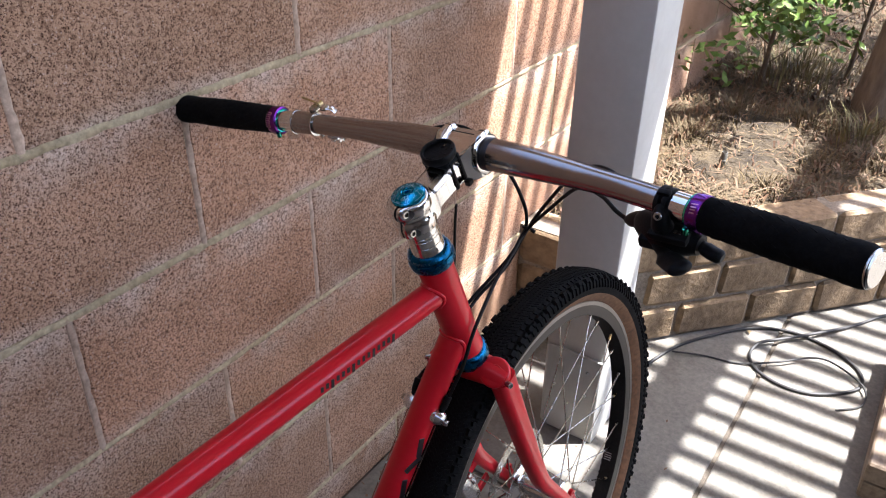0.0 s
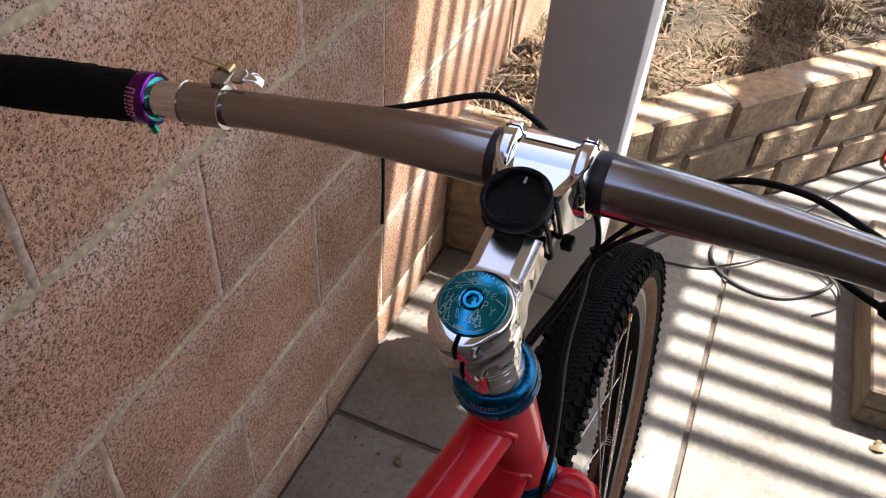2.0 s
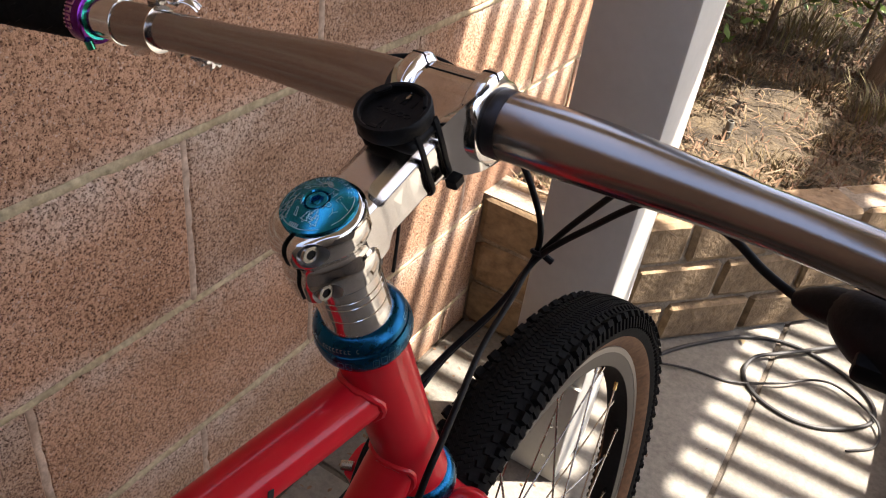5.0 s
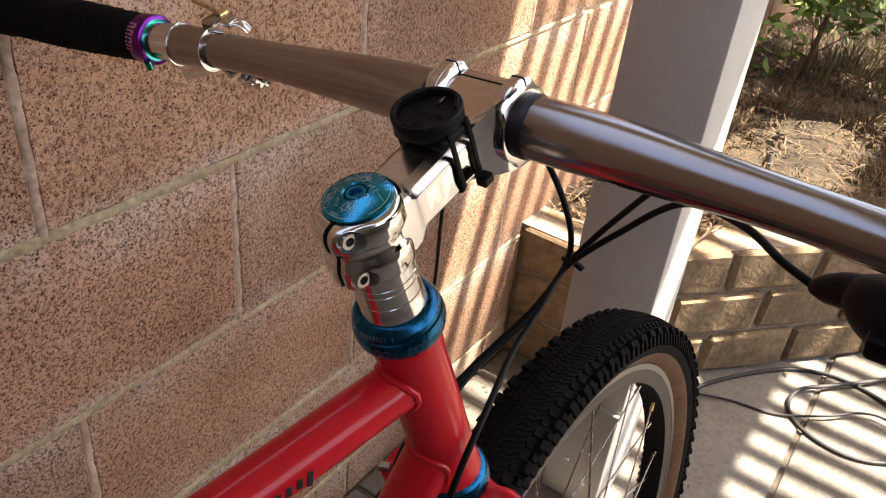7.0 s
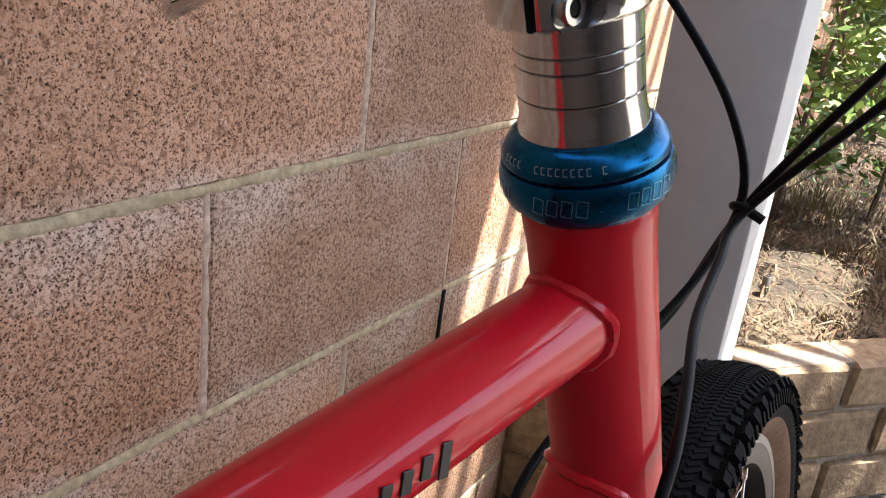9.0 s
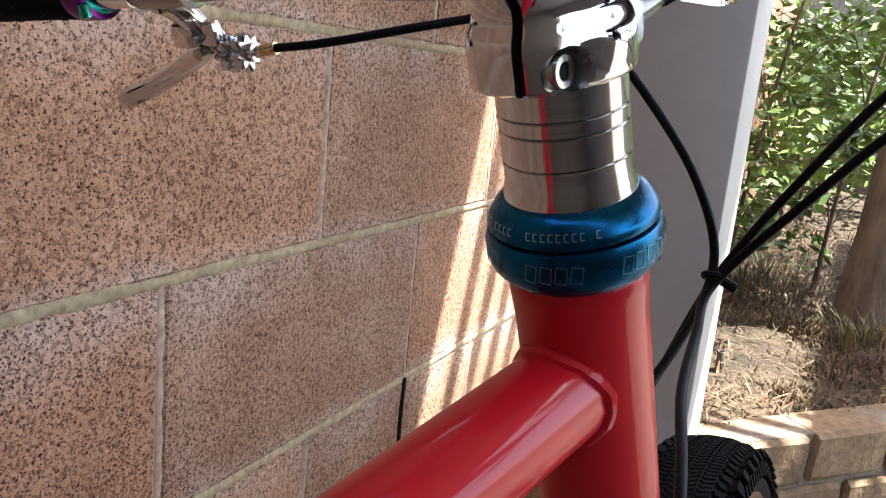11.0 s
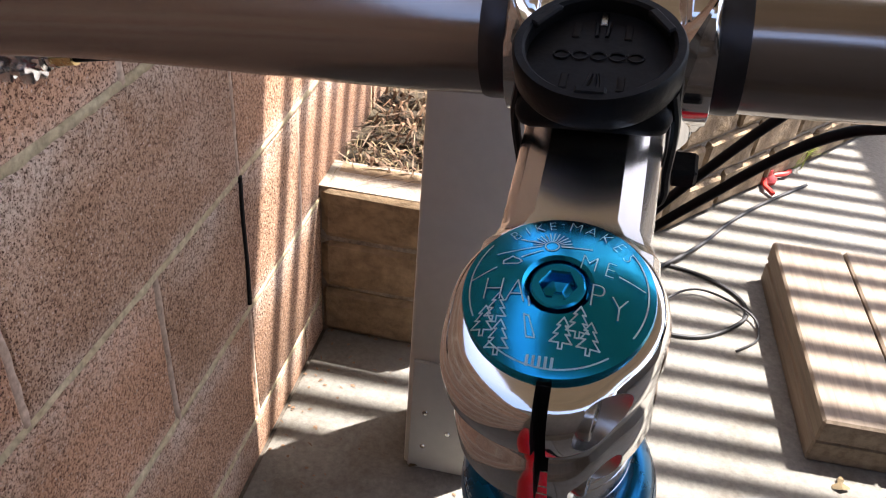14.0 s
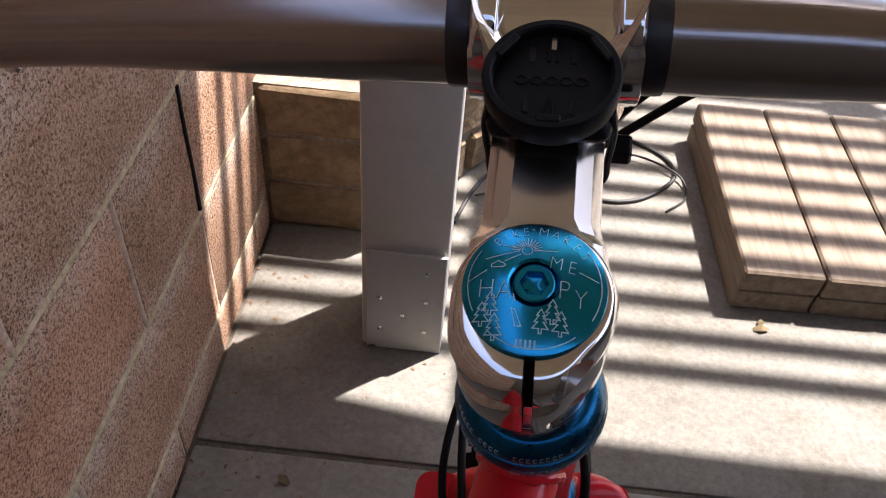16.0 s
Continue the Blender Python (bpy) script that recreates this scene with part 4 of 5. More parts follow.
def neck_loop(y, w, top, low, fin, flare):
    """A section of the neck: two fins rise from the arm towards the bosses, with a smooth valley between."""
    xs = [-1 + 2 * i / 24 for i in range(25)]
    upper = [Vector((w * x, y, top + fin * max(0.0, (abs(x) - flare) / (1 - flare)) ** 0.8)) for x in xs]
    lower = [Vector((w * x * 0.94, y, low - 0.4 * fin * max(0.0, (abs(x) - flare) / (1 - flare)))) for x in xs[::-1]]
    return upper + lower


bm = rings(bmesh.new(), [neck_loop(*q) for q in ((0.0605, 0.0136, 0.0782, 0.0510, 0.0, 0.5), (0.0640, 0.0150, 0.0796, 0.0497, 0.0005, 0.55), (0.0690, 0.0170, 0.0802, 0.0486, 0.0020, 0.62), (0.0740, 0.0198, 0.0808, 0.0476, 0.0042, 0.70), (0.0790, 0.0224, 0.0815, 0.0468, 0.0060, 0.74), (0.0840, 0.0240, 0.0825, 0.0462, 0.0064, 0.74), (0.0900, 0.0243, 0.0830, 0.0460, 0.0055, 0.72))])
part("neck", bm, POLISHED, stem, "polished flared neck", smooth=30)

# top cap with its engraved motto
capz = 0.0824
DOME = [(0.0160, 0.0), (0.0165, 0.0008), (0.0163, 0.0016), (0.0150, 0.0022), (0.0120, 0.0032), (0.0080, 0.0042), (0.0060, 0.0046), (0.0054, 0.0040), (0.0051, 0.0008)]
topcap = steer("top_cap", lathe([(r, capz + z) for r, z in DOME], 96), CAPBLUE, "blue anodised top cap with an engraved motto, trees and a sun")


def dome(r):
    rs = [(0.0, 0.0046), *[(a, b) for a, b in DOME[::-1] if a >= 0.006]]
    for (r0, z0), (r1, z1) in zip(rs, rs[1:]):
        if r0 <= r <= r1:
            return capz + z0 + (z1 - z0) * (r - r0) / max(1e-9, r1 - r0)
    return capz + 0.002


def hex_r(a, r):
    """The radius of a hexagon of circumradius r at an angle."""
    return r * math.cos(math.pi / 6) / math.cos(a % (math.pi / 3) - math.pi / 6)


turns36 = [2 * math.pi * i / 36 for i in range(36)]
bm = bmesh.new()
rings(bm, [[Vector((q * math.cos(a), q * math.sin(a), capz + z)) for a in turns36 for q in [hex_r(a, r) if six else r]] for r, z, six in ((0.0047, 0.0004, 0), (0.0049, 0.0034, 0), (0.0047, 0.0041, 0), (0.0043, 0.0044, 0), (0.0033, 0.0044, 1), (0.0030, 0.0040, 1), (0.0030, 0.0014, 1), (0.0020, 0.0010, 1), (0.0003, 0.0006, 1))])
part("cap_bolt", bm, CAPBLUE, topcap, "blue socket-head bolt with a dark hexagon for the shade in the socket", smooth=25)


def glyph(ch, size):
    cu = bpy.data.curves.new("glyph", "FONT")
    cu.body, cu.size, cu.align_x, cu.offset = ch, size, "CENTER", -0.026 * size
    ob = new("glyph", cu)
    bpy.context.view_layer.update()
    me = bpy.data.meshes.new_from_object(ob.evaluated_get(bpy.context.evaluated_depsgraph_get()))
    bpy.data.objects.remove(ob)
    bpy.data.curves.remove(cu)
    return me


def engrave(ch, x, y, turn, size, owner):
    """A letter laid on the cap's dome."""
    me = glyph(ch, size)
    c, s = math.cos(turn), math.sin(turn)
    for v in me.vertices:
        px, py = x + c * v.co.x * 0.86 - s * v.co.y, y + s * v.co.x * 0.86 + c * v.co.y
        v.co = (px, py, dome(math.hypot(px, py)) + 0.00025)
    me.materials.append(ETCH)
    part("letter", me, None, owner)


def arc_word(word, radius, start, step, size):
    for i, ch in enumerate(word):
        a = start - i * step
        engrave(ch, radius * math.sin(-a), radius * math.cos(a), a, size, topcap)


arc_word("BIKE", 0.0126, radians(41), radians(9.6), 0.0036)
arc_word("-", 0.0136, radians(5), 0, 0.0036)
arc_word("MAKES", 0.0126, radians(-5), radians(12.0), 0.0038)
for ch, x, y in (("M", 0.0044, 0.0034), ("E", 0.0080, 0.0028)):
    engrave(ch, x, y, -0.10, 0.0050, topcap)
for ch, x, y in (("H", -0.0106, -0.0042), ("A", -0.0066, -0.0046), ("P", 0.0066, -0.0036), ("Y", 0.0104, -0.0052)):
    engrave(ch, x, y, 0, 0.0066, topcap)


def etched_line(pts, w=0.00016):
    """A thin flat line lying on the cap's dome."""
    bm = bmesh.new()
    for a, b in zip(pts, pts[1:]):
        n = max(1, int(math.dist(a, b) / 0.0008))
        k = w / max(1e-9, math.dist(a, b))
        sx, sy = -(b[1] - a[1]) * k, (b[0] - a[0]) * k
        row = []
        for i in range(n + 1):
            t = -0.5 * k + (1 + k) * i / n
            x, y = a[0] + (b[0] - a[0]) * t, a[1] + (b[1] - a[1]) * t
            row.append([bm.verts.new((x + q * sx, y + q * sy, dome(math.hypot(x + q * sx, y + q * sy)) + 0.00013)) for q in (-0.5, 0.5)])
        for u, v in zip(row, row[1:]):
            bm.faces.new((u[0], v[0], v[1], u[1]))
    return bm


def fir(x, y, h):
    """The outline of a three-tiered fir."""
    right = [(x, y + h)] + [p for k, w in ((1, 0.18), (2, 0.26), (3, 0.34)) for p in ((x + w * h, y + h * (1 - 0.27 * k)), (x + w * h * (0.45 if k < 3 else 0.18), y + h * (1 - 0.27 * k)))]
    right.append((x + 0.06 * h, y))
    return right + [(2 * x - a, b) for a, b in right[::-1]]


for x, y, h in ((-0.0112, -0.0106, 0.0053), (-0.0094, -0.0082, 0.0054), (-0.0082, -0.0136, 0.0058), (0.0020, -0.0116, 0.0052), (0.0044, -0.0094, 0.0054), (0.0064, -0.0118, 0.0054)):
    part("engraved_tree", etched_line(fir(x, y, h), 0.00026), ETCH, topcap, "engraved fir tree")
for i in range(13):
    a = radians(-86 + i * 14.3)
    part("engraved_ray", etched_line([(-0.0022 + 0.0016 * math.sin(a), 0.0080 + 0.0016 * math.cos(a)), (-0.0022 + 0.0034 * math.sin(a), 0.0080 + 0.0034 * math.cos(a))], 0.00024), ETCH, topcap)
part("engraved_sun", etched_line([(-0.0022 + 0.0012 * math.cos(t * 0.4), 0.0080 + 0.0012 * math.sin(t * 0.4)) for t in range(17)], 0.00024), ETCH, topcap, "engraved sun")
part("engraved_cloud", etched_line([(-0.0100, 0.0034), (-0.0074, 0.0034), (-0.0068, 0.0039), (-0.0074, 0.0045), (-0.0080, 0.0047), (-0.0086, 0.0051), (-0.0092, 0.0046), (-0.0100, 0.0041), (-0.0100, 0.0034)], 0.00026), ETCH, topcap, "engraved cloud")
for a0, a1 in ((50, 118), (-118, -58), (140, 220)):
    part("engraved_rim", etched_line([(0.0150 * math.sin(radians(a)), 0.0150 * math.cos(radians(a))) for a in range(a0, a1 + 1, 4)], 0.00026), ETCH, topcap, "engraved rim line")
for ray in (((-0.0149, -0.0002), (-0.0110, 0.0026)), ((0.0098, 0.0036), (0.0142, 0.0020)), ((-0.0040, 0.0078), (-0.0114, 0.0056)), ((-0.0042, 0.0086), (-0.0078, 0.0094)), ((-0.0004, 0.0080), (0.0046, 0.0084)), ((-0.0036, 0.0068), (-0.0070, 0.0050))):
    part("engraved_ray", etched_line(list(ray), 0.00024), ETCH, topcap, "engraved ray")
for road in (((-0.0046, -0.0066), (-0.0038, -0.0068), (-0.0022, -0.0104), (-0.0036, -0.0104), (-0.0046, -0.0066)), ((-0.0044, -0.0034), (-0.0040, -0.0050))):
    part("engraved_road", etched_line(list(road), 0.00024), ETCH, topcap, "engraved road marking")
for i in range(5):
    part("marking_bar", etched_line([(-0.0029 + i * 0.0010, -0.0147), (-0.0029 + i * 0.0010, -0.0134)], 0.00050), ETCH, topcap, "tiny marking bar")

# handlebar, swept back a little, tapered from the clamp
BAR = [(0.0, 0.0923, 0.0650), (0.036, 0.0923, 0.0650), (0.08, 0.0912, 0.0652), (0.13, 0.0868, 0.0668), (0.18, 0.0795, 0.0700), (0.2517, 0.0673, 0.0729), (0.32, 0.0525, 0.0800), (0.3796, 0.0378, 0.0876)]


def bar_at(x):
    s = -1 if x < 0 else 1
    x = abs(x)
    for (a, ya, za), (b, yb, zb) in zip(BAR, BAR[1:]):
        if a <= x <= b:
            t = (x - a) / (b - a)
            return Vector((s * x, ya + (yb - ya) * t, za + (zb - za) * t))
    return Vector((s * x, *BAR[-1][1:]))


def bar_r(x):
    x = abs(x)
    t = min(1, max(0, (x - 0.045) / 0.125))
    return 0.0159 + (0.0111 - 0.0159) * (t * t * (3 - 2 * t))


half = smooth_path(BAR, 7)
full = [Vector((-p.x, p.y, p.z)) for p in half[:0:-1]] + half
bar = steer("handlebar", sweep(full, [bar_r(p.x) for p in full], 40), TITANIUM, "brushed titanium handlebar", 60)
for sgn in (1, -1):
    part("sleeve", sweep([bar_at(sgn * x) for x in (0.0250, 0.0265, 0.0300, 0.0316)], [0.0163, 0.0165, 0.0165, 0.0162], 40), SLEEVE, bar, "dark blasted sleeve")

# grips with oil-slick collars
for sgn in (1, -1):
    xs = [0.2517 + i * (0.3815 - 0.2517) / 26 for i in range(27)]
    rad = [0.0152 + 0.0014 * math.sin(i / 26 * math.pi) ** 2 + (0.0010 if i > 22 else 0) + 0.0002 * (i % 2) for i in range(27)]
    rad[0], rad[-1] = 0.0145, 0.0150
    grip = steer("grip", sweep([bar_at(sgn * x) for x in xs], rad, 36), RUBBER, "black rubber lock-on grip")
    bm = bmesh.new()
    for i in range(9):
        for j in range(10):
            p, q = bar_at(sgn * (0.262 + i * 0.012)), bar_at(sgn * (0.269 + i * 0.012))
            a = j * 0.628 + (0.3 if i % 2 else 0)
            r = 0.0154 + 0.0013 * math.sin((i + 1) / 10 * math.pi) ** 2
            off = lambda t: Vector((0, math.cos(t) * r, math.sin(t) * r))
            sweep([p + off(a), (p + q) / 2 + off(a + 0.12), q + off(a + 0.24)], 0.0007, 4, bm, flat=0.6)
    part("ribs", bm, RUBBER, grip, "moulded diagonal ribs")
    col = part("lock_ring", sweep([bar_at(sgn * x) for x in (0.2425, 0.2432, 0.2440, 0.2530, 0.2544)], [0.0145, 0.0158, 0.0160, 0.0160, 0.0153], 40), PURPLE, grip, "purple oil-slick lock ring")
    part("ring_edge", sweep([bar_at(sgn * x) for x in ((0.2405, 0.2408, 0.2418, 0.2426) if sgn > 0 else (0.2424, 0.2428, 0.2436, 0.2446))], [0.0128, 0.0146, 0.0152, 0.0152], 40), OIL, grip, "teal and green oil-slick edge")
    p = bar_at(sgn * 0.2405)
    part("pinch_bolt", lathe([(0.001, 0), (0.0026, 0.0005), (0.0026, 0.006), (0.001, 0.0065)], 12, m=align(p + Vector((0, -0.0145, -0.006)), p + Vector((0, -0.016, -0.03)))), OIL, grip)
    for i in range(2 if sgn > 0 else 4):
        pp = bar_at(sgn * (0.2475 if sgn > 0 else 0.2488))
        a = radians(118 + i * 17)
        fr = Matrix.Translation(pp + Vector((0, math.cos(a) * 0.0161, math.sin(a) * 0.0161))) @ Matrix.Rotation(a - math.pi / 2, 4, "X")
        bm = box((0.0068, 0.0010, 0.0003), (0, 0.0014, 0), 0, m=fr)
        box((0.0068, 0.0010, 0.0003), (0, -0.0012, 0), 0, bm, m=fr)
        box((0.0011, 0.0030, 0.0003), (0.0028, 0, 0), 0, bm, m=fr)
        part("marking", bm, GOLDMARK, grip, "plain marking bars", smooth=0)
    e = bar_at(sgn * 0.3815)
    part("end_plug", lathe([(0.0150, 0), (0.0150, 0.0025), (0.0128, 0.0042), (0.004, 0.0046)], 32, m=align(e - Vector((sgn * 0.0022, 0, 0)), e + Vector((sgn * 1, -0.23, 0.12)))), RUBBER if sgn < 0 else STEEL, grip)

# polished brake levers, mirrored; a barrel adjuster on each
def brake_lever(k):
    def v(x, y, z):
        return Vector((k * x, y, z))

    collar = (0.2262, 0.2402) if k > 0 else (0.1955, 0.2225)
    lev = steer("brake_lever", sweep([bar_at(k * x) for x in (collar[0], collar[0] + 0.0003, collar[1] - 0.0005, collar[1])], [0.0116, 0.0126, 0.0128, 0.0118], 40), POLISHED if k > 0 else TITANIUM, "polished brake lever")
    if k < 0:
        part("shim", sweep([bar_at(k * x) for x in (0.2230, 0.2233, 0.2425, 0.2430)], [0.0112, 0.0116, 0.0116, 0.0112], 40), SPACER, lev, "bright polished shim")
    for x in collar if k < 0 else ():
        part("band_edge", sweep([bar_at(k * (x + d)) for d in (-0.0007, -0.0004, 0.0004, 0.0007)], [0.0120, 0.0137, 0.0137, 0.0120], 40), POLISHED, lev)
    body = smooth_path([bar_at(k * 0.222) + Vector((0, 0.009, -0.010)), v(0.2265, 0.096, 0.053), v(0.2255, 0.104, 0.042), v(0.2235, 0.1085, 0.034), v(0.2225, 0.1085, 0.0306)], 5)
    part("lever_body", sweep(body, [0.0070 - 0.0022 * i / (len(body) - 1) for i in range(len(body))], 14), POLISHED, lev)
    part("bracket", box((0.030, 0.0075, 0.013), v(0.229, 0.103, 0.041), 0.0028, seg=2, m=None), POLISHED, lev)
    blade = smooth_path([v(0.218, 0.107, 0.037), v(0.238, 0.116, 0.031), v(0.264, 0.121, 0.021), v(0.290, 0.119, 0.011), v(0.306, 0.114, 0.0062), v(0.3135, 0.1125, 0.0045)], 6)
    part("blade", sweep(blade, [0.0032, 0.0033] + [0.0032] * (len(blade) - 4) + [0.0030, 0.0020], 14, flat=1.75), POLISHED, lev, "polished lever blade")
    part("adjuster", lathe([(0.002, 0), (0.0046, 0.0004), (0.0046, 0.006), (0.0034, 0.0062), (0.0034, 0.0076), (0.0046, 0.0078), (0.0046, 0.0130), (0.003, 0.0135), (0.003, 0.0175), (0.0026, 0.018)], 28, m=align(v(0.212, 0.1085, 0.0295), v(0.10, 0.109, 0.031))), POLISHED, lev, "barrel adjuster")
    for x in (0.2158, 0.2066):
        loops = []
        for d, grow in ((-0.0036, 0.62), (-0.0034, 0.86), (-0.0022, 1.0), (0.0022, 1.0), (0.0034, 0.86), (0.0036, 0.62)):
            loop = []
            for q in range(64):
                a = q * 2 * math.pi / 64
                r = (0.0081 + 0.0015 * math.cos(8 * a)) * grow
                loop.append(v(x, 0.1085 + r * math.cos(a), 0.0297 + r * math.sin(a)) + Vector((d, 0, 0)))
            loops.append(loop)
        part("knurled_ring", rings(bmesh.new(), loops), KNOBMAT, lev, "lobed adjuster ring")
    part("ferrule", rod(v(0.196, 0.1085, 0.030), v(0.187, 0.1090, 0.031), 0.0030, 14), BRASS, lev, "brass ferrule")
    for x, y, z in ((0.2255, 0.1045, 0.0390), (0.2270, 0.1075, 0.0320)):
        part("pivot", rod(v(x, y - 0.010, z), v(x, y + 0.008, z), 0.0028, 14), STEEL, lev, "dark pivot bolt")
    if k > 0:
        return
    # hinge and clamp bolt on top of the bar
    part("hinge", box((0.011, 0.013, 0.0055), v(0.2020, 0.0885, 0.0830), 0.0015), STEEL, lev, "brassy clamp hinge")
    part("hinge", box((0.0085, 0.010, 0.0055), v(0.1905, 0.0915, 0.0832), 0.0018), POLISHED, lev)
    part("clamp_bolt", sweep([v(0.2215, 0.0915, 0.0920), v(0.198, 0.0935, 0.0855)], [0.0013, 0.0013], 8), BRASS, lev, "brassy clamp bolt")
    part("bolt_eye", lathe([(0.0014, -0.003), (0.0030, -0.003), (0.0030, 0.003), (0.0014, 0.003)], 16, m=align(v(0.1985, 0.0935, 0.0856), v(0.1985, 0.12, 0.0856)), closed=True), BRASS, lev, "bolt eye")
    part("clamp_strap", sweep(smooth_path([v(0.1915, 0.0910, 0.0836), v(0.1840, 0.0950, 0.0815), v(0.1805, 0.0965, 0.0760)], 5), 0.0042, 10, flat=0.35), POLISHED, lev)


brake_lever(-1)
brake_lever(1)

# right shifter, black
sh = steer("shifter", sweep([bar_at(x) for x in (0.2120, 0.2126, 0.2166, 0.2172)], [0.0115, 0.0138, 0.0138, 0.0115], 40), PLASTIC, "black trigger shifter clamped under the bar")
part("clamp_band", sweep([bar_at(x) for x in (0.2192, 0.2198, 0.2240, 0.2246)], [0.0114, 0.0136, 0.0136, 0.0114], 40), PLASTIC, sh)
part("band_bridge", box((0.011, 0.006, 0.0042), (0.2183, 0.0690, 0.0858), 0.0012, seg=2), PLASTIC, sh)
part("clamp_ear", sweep([(0.2180, 0.0640, 0.0740), (0.2190, 0.0580, 0.0720), (0.2195, 0.0560, 0.0640), (0.2190, 0.0600, 0.0540)], [0.0060, 0.0072, 0.0085, 0.0095], 16), PLASTIC, sh)
core = smooth_path([(0.1850, 0.0865, 0.0300), (0.1960, 0.0800, 0.0330), (0.2100, 0.0720, 0.0370), (0.2250, 0.0660, 0.0410), (0.2400, 0.0630, 0.0440), (0.2500, 0.0610, 0.0440)], 5)
rad = [0.0085 + 0.0075 * math.sin(math.pi * (i / (len(core) - 1)) ** 0.85) for i in range(len(core))]
part("body", sweep(core, rad, 14, flat=1.1), PLASTIC, sh)
part("cover", box((0.034, 0.024, 0.008), (0.226, 0.0600, 0.0535), 0.0024, seg=2, m=None), PLASTIC, sh)
part("cover", box((0.020, 0.016, 0.012), (0.205, 0.0640, 0.0340), 0.0030, seg=2, m=None), PLASTIC, sh)
part("cable_port", sweep([(0.190, 0.084, 0.034), (0.180, 0.0885, 0.0275), (0.172, 0.0910, 0.0225), (0.1665, 0.0925, 0.0195)], [0.0085, 0.0080, 0.0064, 0.0036], 16), PLASTIC, sh)
part("thumb_trigger", sweep(smooth_path([(0.240, 0.066, 0.044), (0.252, 0.061, 0.0425), (0.262, 0.057, 0.042), (0.2700, 0.0555, 0.0415)], 5), [0.0055] * 6 + [0.0068] * 8 + [0.0062, 0.0042], 14, flat=0.75), PLASTIC, sh, "black thumb trigger")
part("release_trigger", sweep(smooth_path([(0.206, 0.066, 0.036), (0.219, 0.052, 0.0385), (0.232, 0.038, 0.044), (0.2450, 0.0275, 0.0500), (0.2510, 0.0225, 0.0530)], 5), [0.0058] * 8 + [0.0070, 0.0085] + [0.0105] * 8 + [0.0098, 0.0080, 0.0025], 14, flat=0.55), PLASTIC, sh, "black release trigger")
part("clamp_bolt", lathe([(0.0020, 0), (0.0036, 0.0004), (0.0036, 0.005), (0.0030, 0.0056), (0.0017, 0.0056), (0.0015, 0.003)], 18, m=align((0.2190, 0.0560, 0.0725), (0.2200, 0.036, 0.084))), STEEL, sh, "steel clamp bolt")
part("label_bar", box((0.006, 0.0035, 0.0006), (0.2330, 0.0560, 0.0578), 0.0001, m=None), STEEL, sh, "pale marking bar")

# computer mount: round black cradle tied to the stem
MC = Vector((0, 0.0530, 0.0))
mount = steer("computer_mount", lathe([(0.0140, 0.0862), (0.0160, 0.0868), (0.0170, 0.0885), (0.0172, 0.0945), (0.0167, 0.0953), (0.0152, 0.0953), (0.0146, 0.0947), (0.0144, 0.0918), (0.002, 0.0918)], 72, m=Matrix.Translation(MC)), PLASTIC, "round black nylon computer mount")
bm = box((0.0318, 0.0235, 0.0075), (0, 0.0535, 0.0834), 0.0036, seg=3)
part("saddle", bm, PLASTIC, mount)
for a in (55, -55, 180):
    t = radians(a)
    part("tab", box((0.006 if a == 180 else 0.008, 0.0022, 0.0016), (0.0, 0.0141, 0.0948), 0.0004, m=Matrix.Translation(MC) @ Matrix.Rotation(t, 4, "Z")), PLASTIC, mount)
# slits in the cradle, their shade laid on as dark strips
for dx, dy, w, h in ((-0.0053, 0.0078, 0.0016, 0.0050), (0.0053, 0.0078, 0.0016, 0.0050), (-0.0058, -0.0082, 0.0016, 0.0042), (0.0052, -0.0082, 0.0016, 0.0042)):
    part("slit", box((w, h, 0.0005), (MC.x + dx, MC.y + dy, 0.0919), 0.0002), DARK, mount)
for x0, x1, s in ((-0.0010, -0.0006, 1), (0.0010, 0.0006, 1), (-0.0015, -0.0016, -1), (0.0015, 0.0011, -1)):
    part("rib", sweep([(MC.x + x0 * (1 if s > 0 else 0.4), MC.y + s * 0.0058, 0.0920), (MC.x + x1 * (2.2 if s > 0 else 1), MC.y + s * 0.0108, 0.0920)], 0.00045, 6), PLASTIC, mount)
bm = bmesh.new()
for i in range(5):
    x = MC.x - 0.0074 + i * 0.0037
    ring = [Vector((x + 0.00155 * math.cos(t), MC.y - 0.0002 + 0.00125 * math.sin(t), 0.0919)) for t in [k * math.pi / 6 for k in range(13)]]
    sweep(ring, 0.00028, 5, bm)
part("raised_mark", bm, PLASTIC, mount, "raised ring pattern in place of a maker's mark")
part("wedge_mark", box((0.0016, 0.0042, 0.0008), (MC.x, MC.y + 0.0115, 0.0920), 0.0002), STEEL, mount, "grey pointer")
for y in (0.0475, 0.0605):
    lp = [(-0.0152, y, 0.0880), (-0.0164, y, 0.080), (-0.0160, y + 0.001, 0.066), (-0.0145, y + 0.002, 0.0535), (0.0, y + 0.0025, 0.0512), (0.0150, y + 0.002, 0.0535), (0.0163, y + 0.001, 0.066), (0.0166, y, 0.080), (0.0154, y, 0.0885)]
    part("zip_tie", sweep(smooth_path(lp, 5), 0.0017, 8, flat=0.6), PLASTIC, mount, "black zip tie")
part("zip_tie_head", box((0.0062, 0.0075, 0.0055), (0.0205, 0.060, 0.0545), 0.0008), PLASTIC, mount, "zip tie head")

# cable housings, gathered by a tie ahead of the head tube
ZT = Vector((0.0034, 0.1452, -0.0880))


def cable(name, pts, r=0.0021):
    return steer(name, sweep(smooth_path(pts, 8), r, 12), HOUSING, "black cable housing")


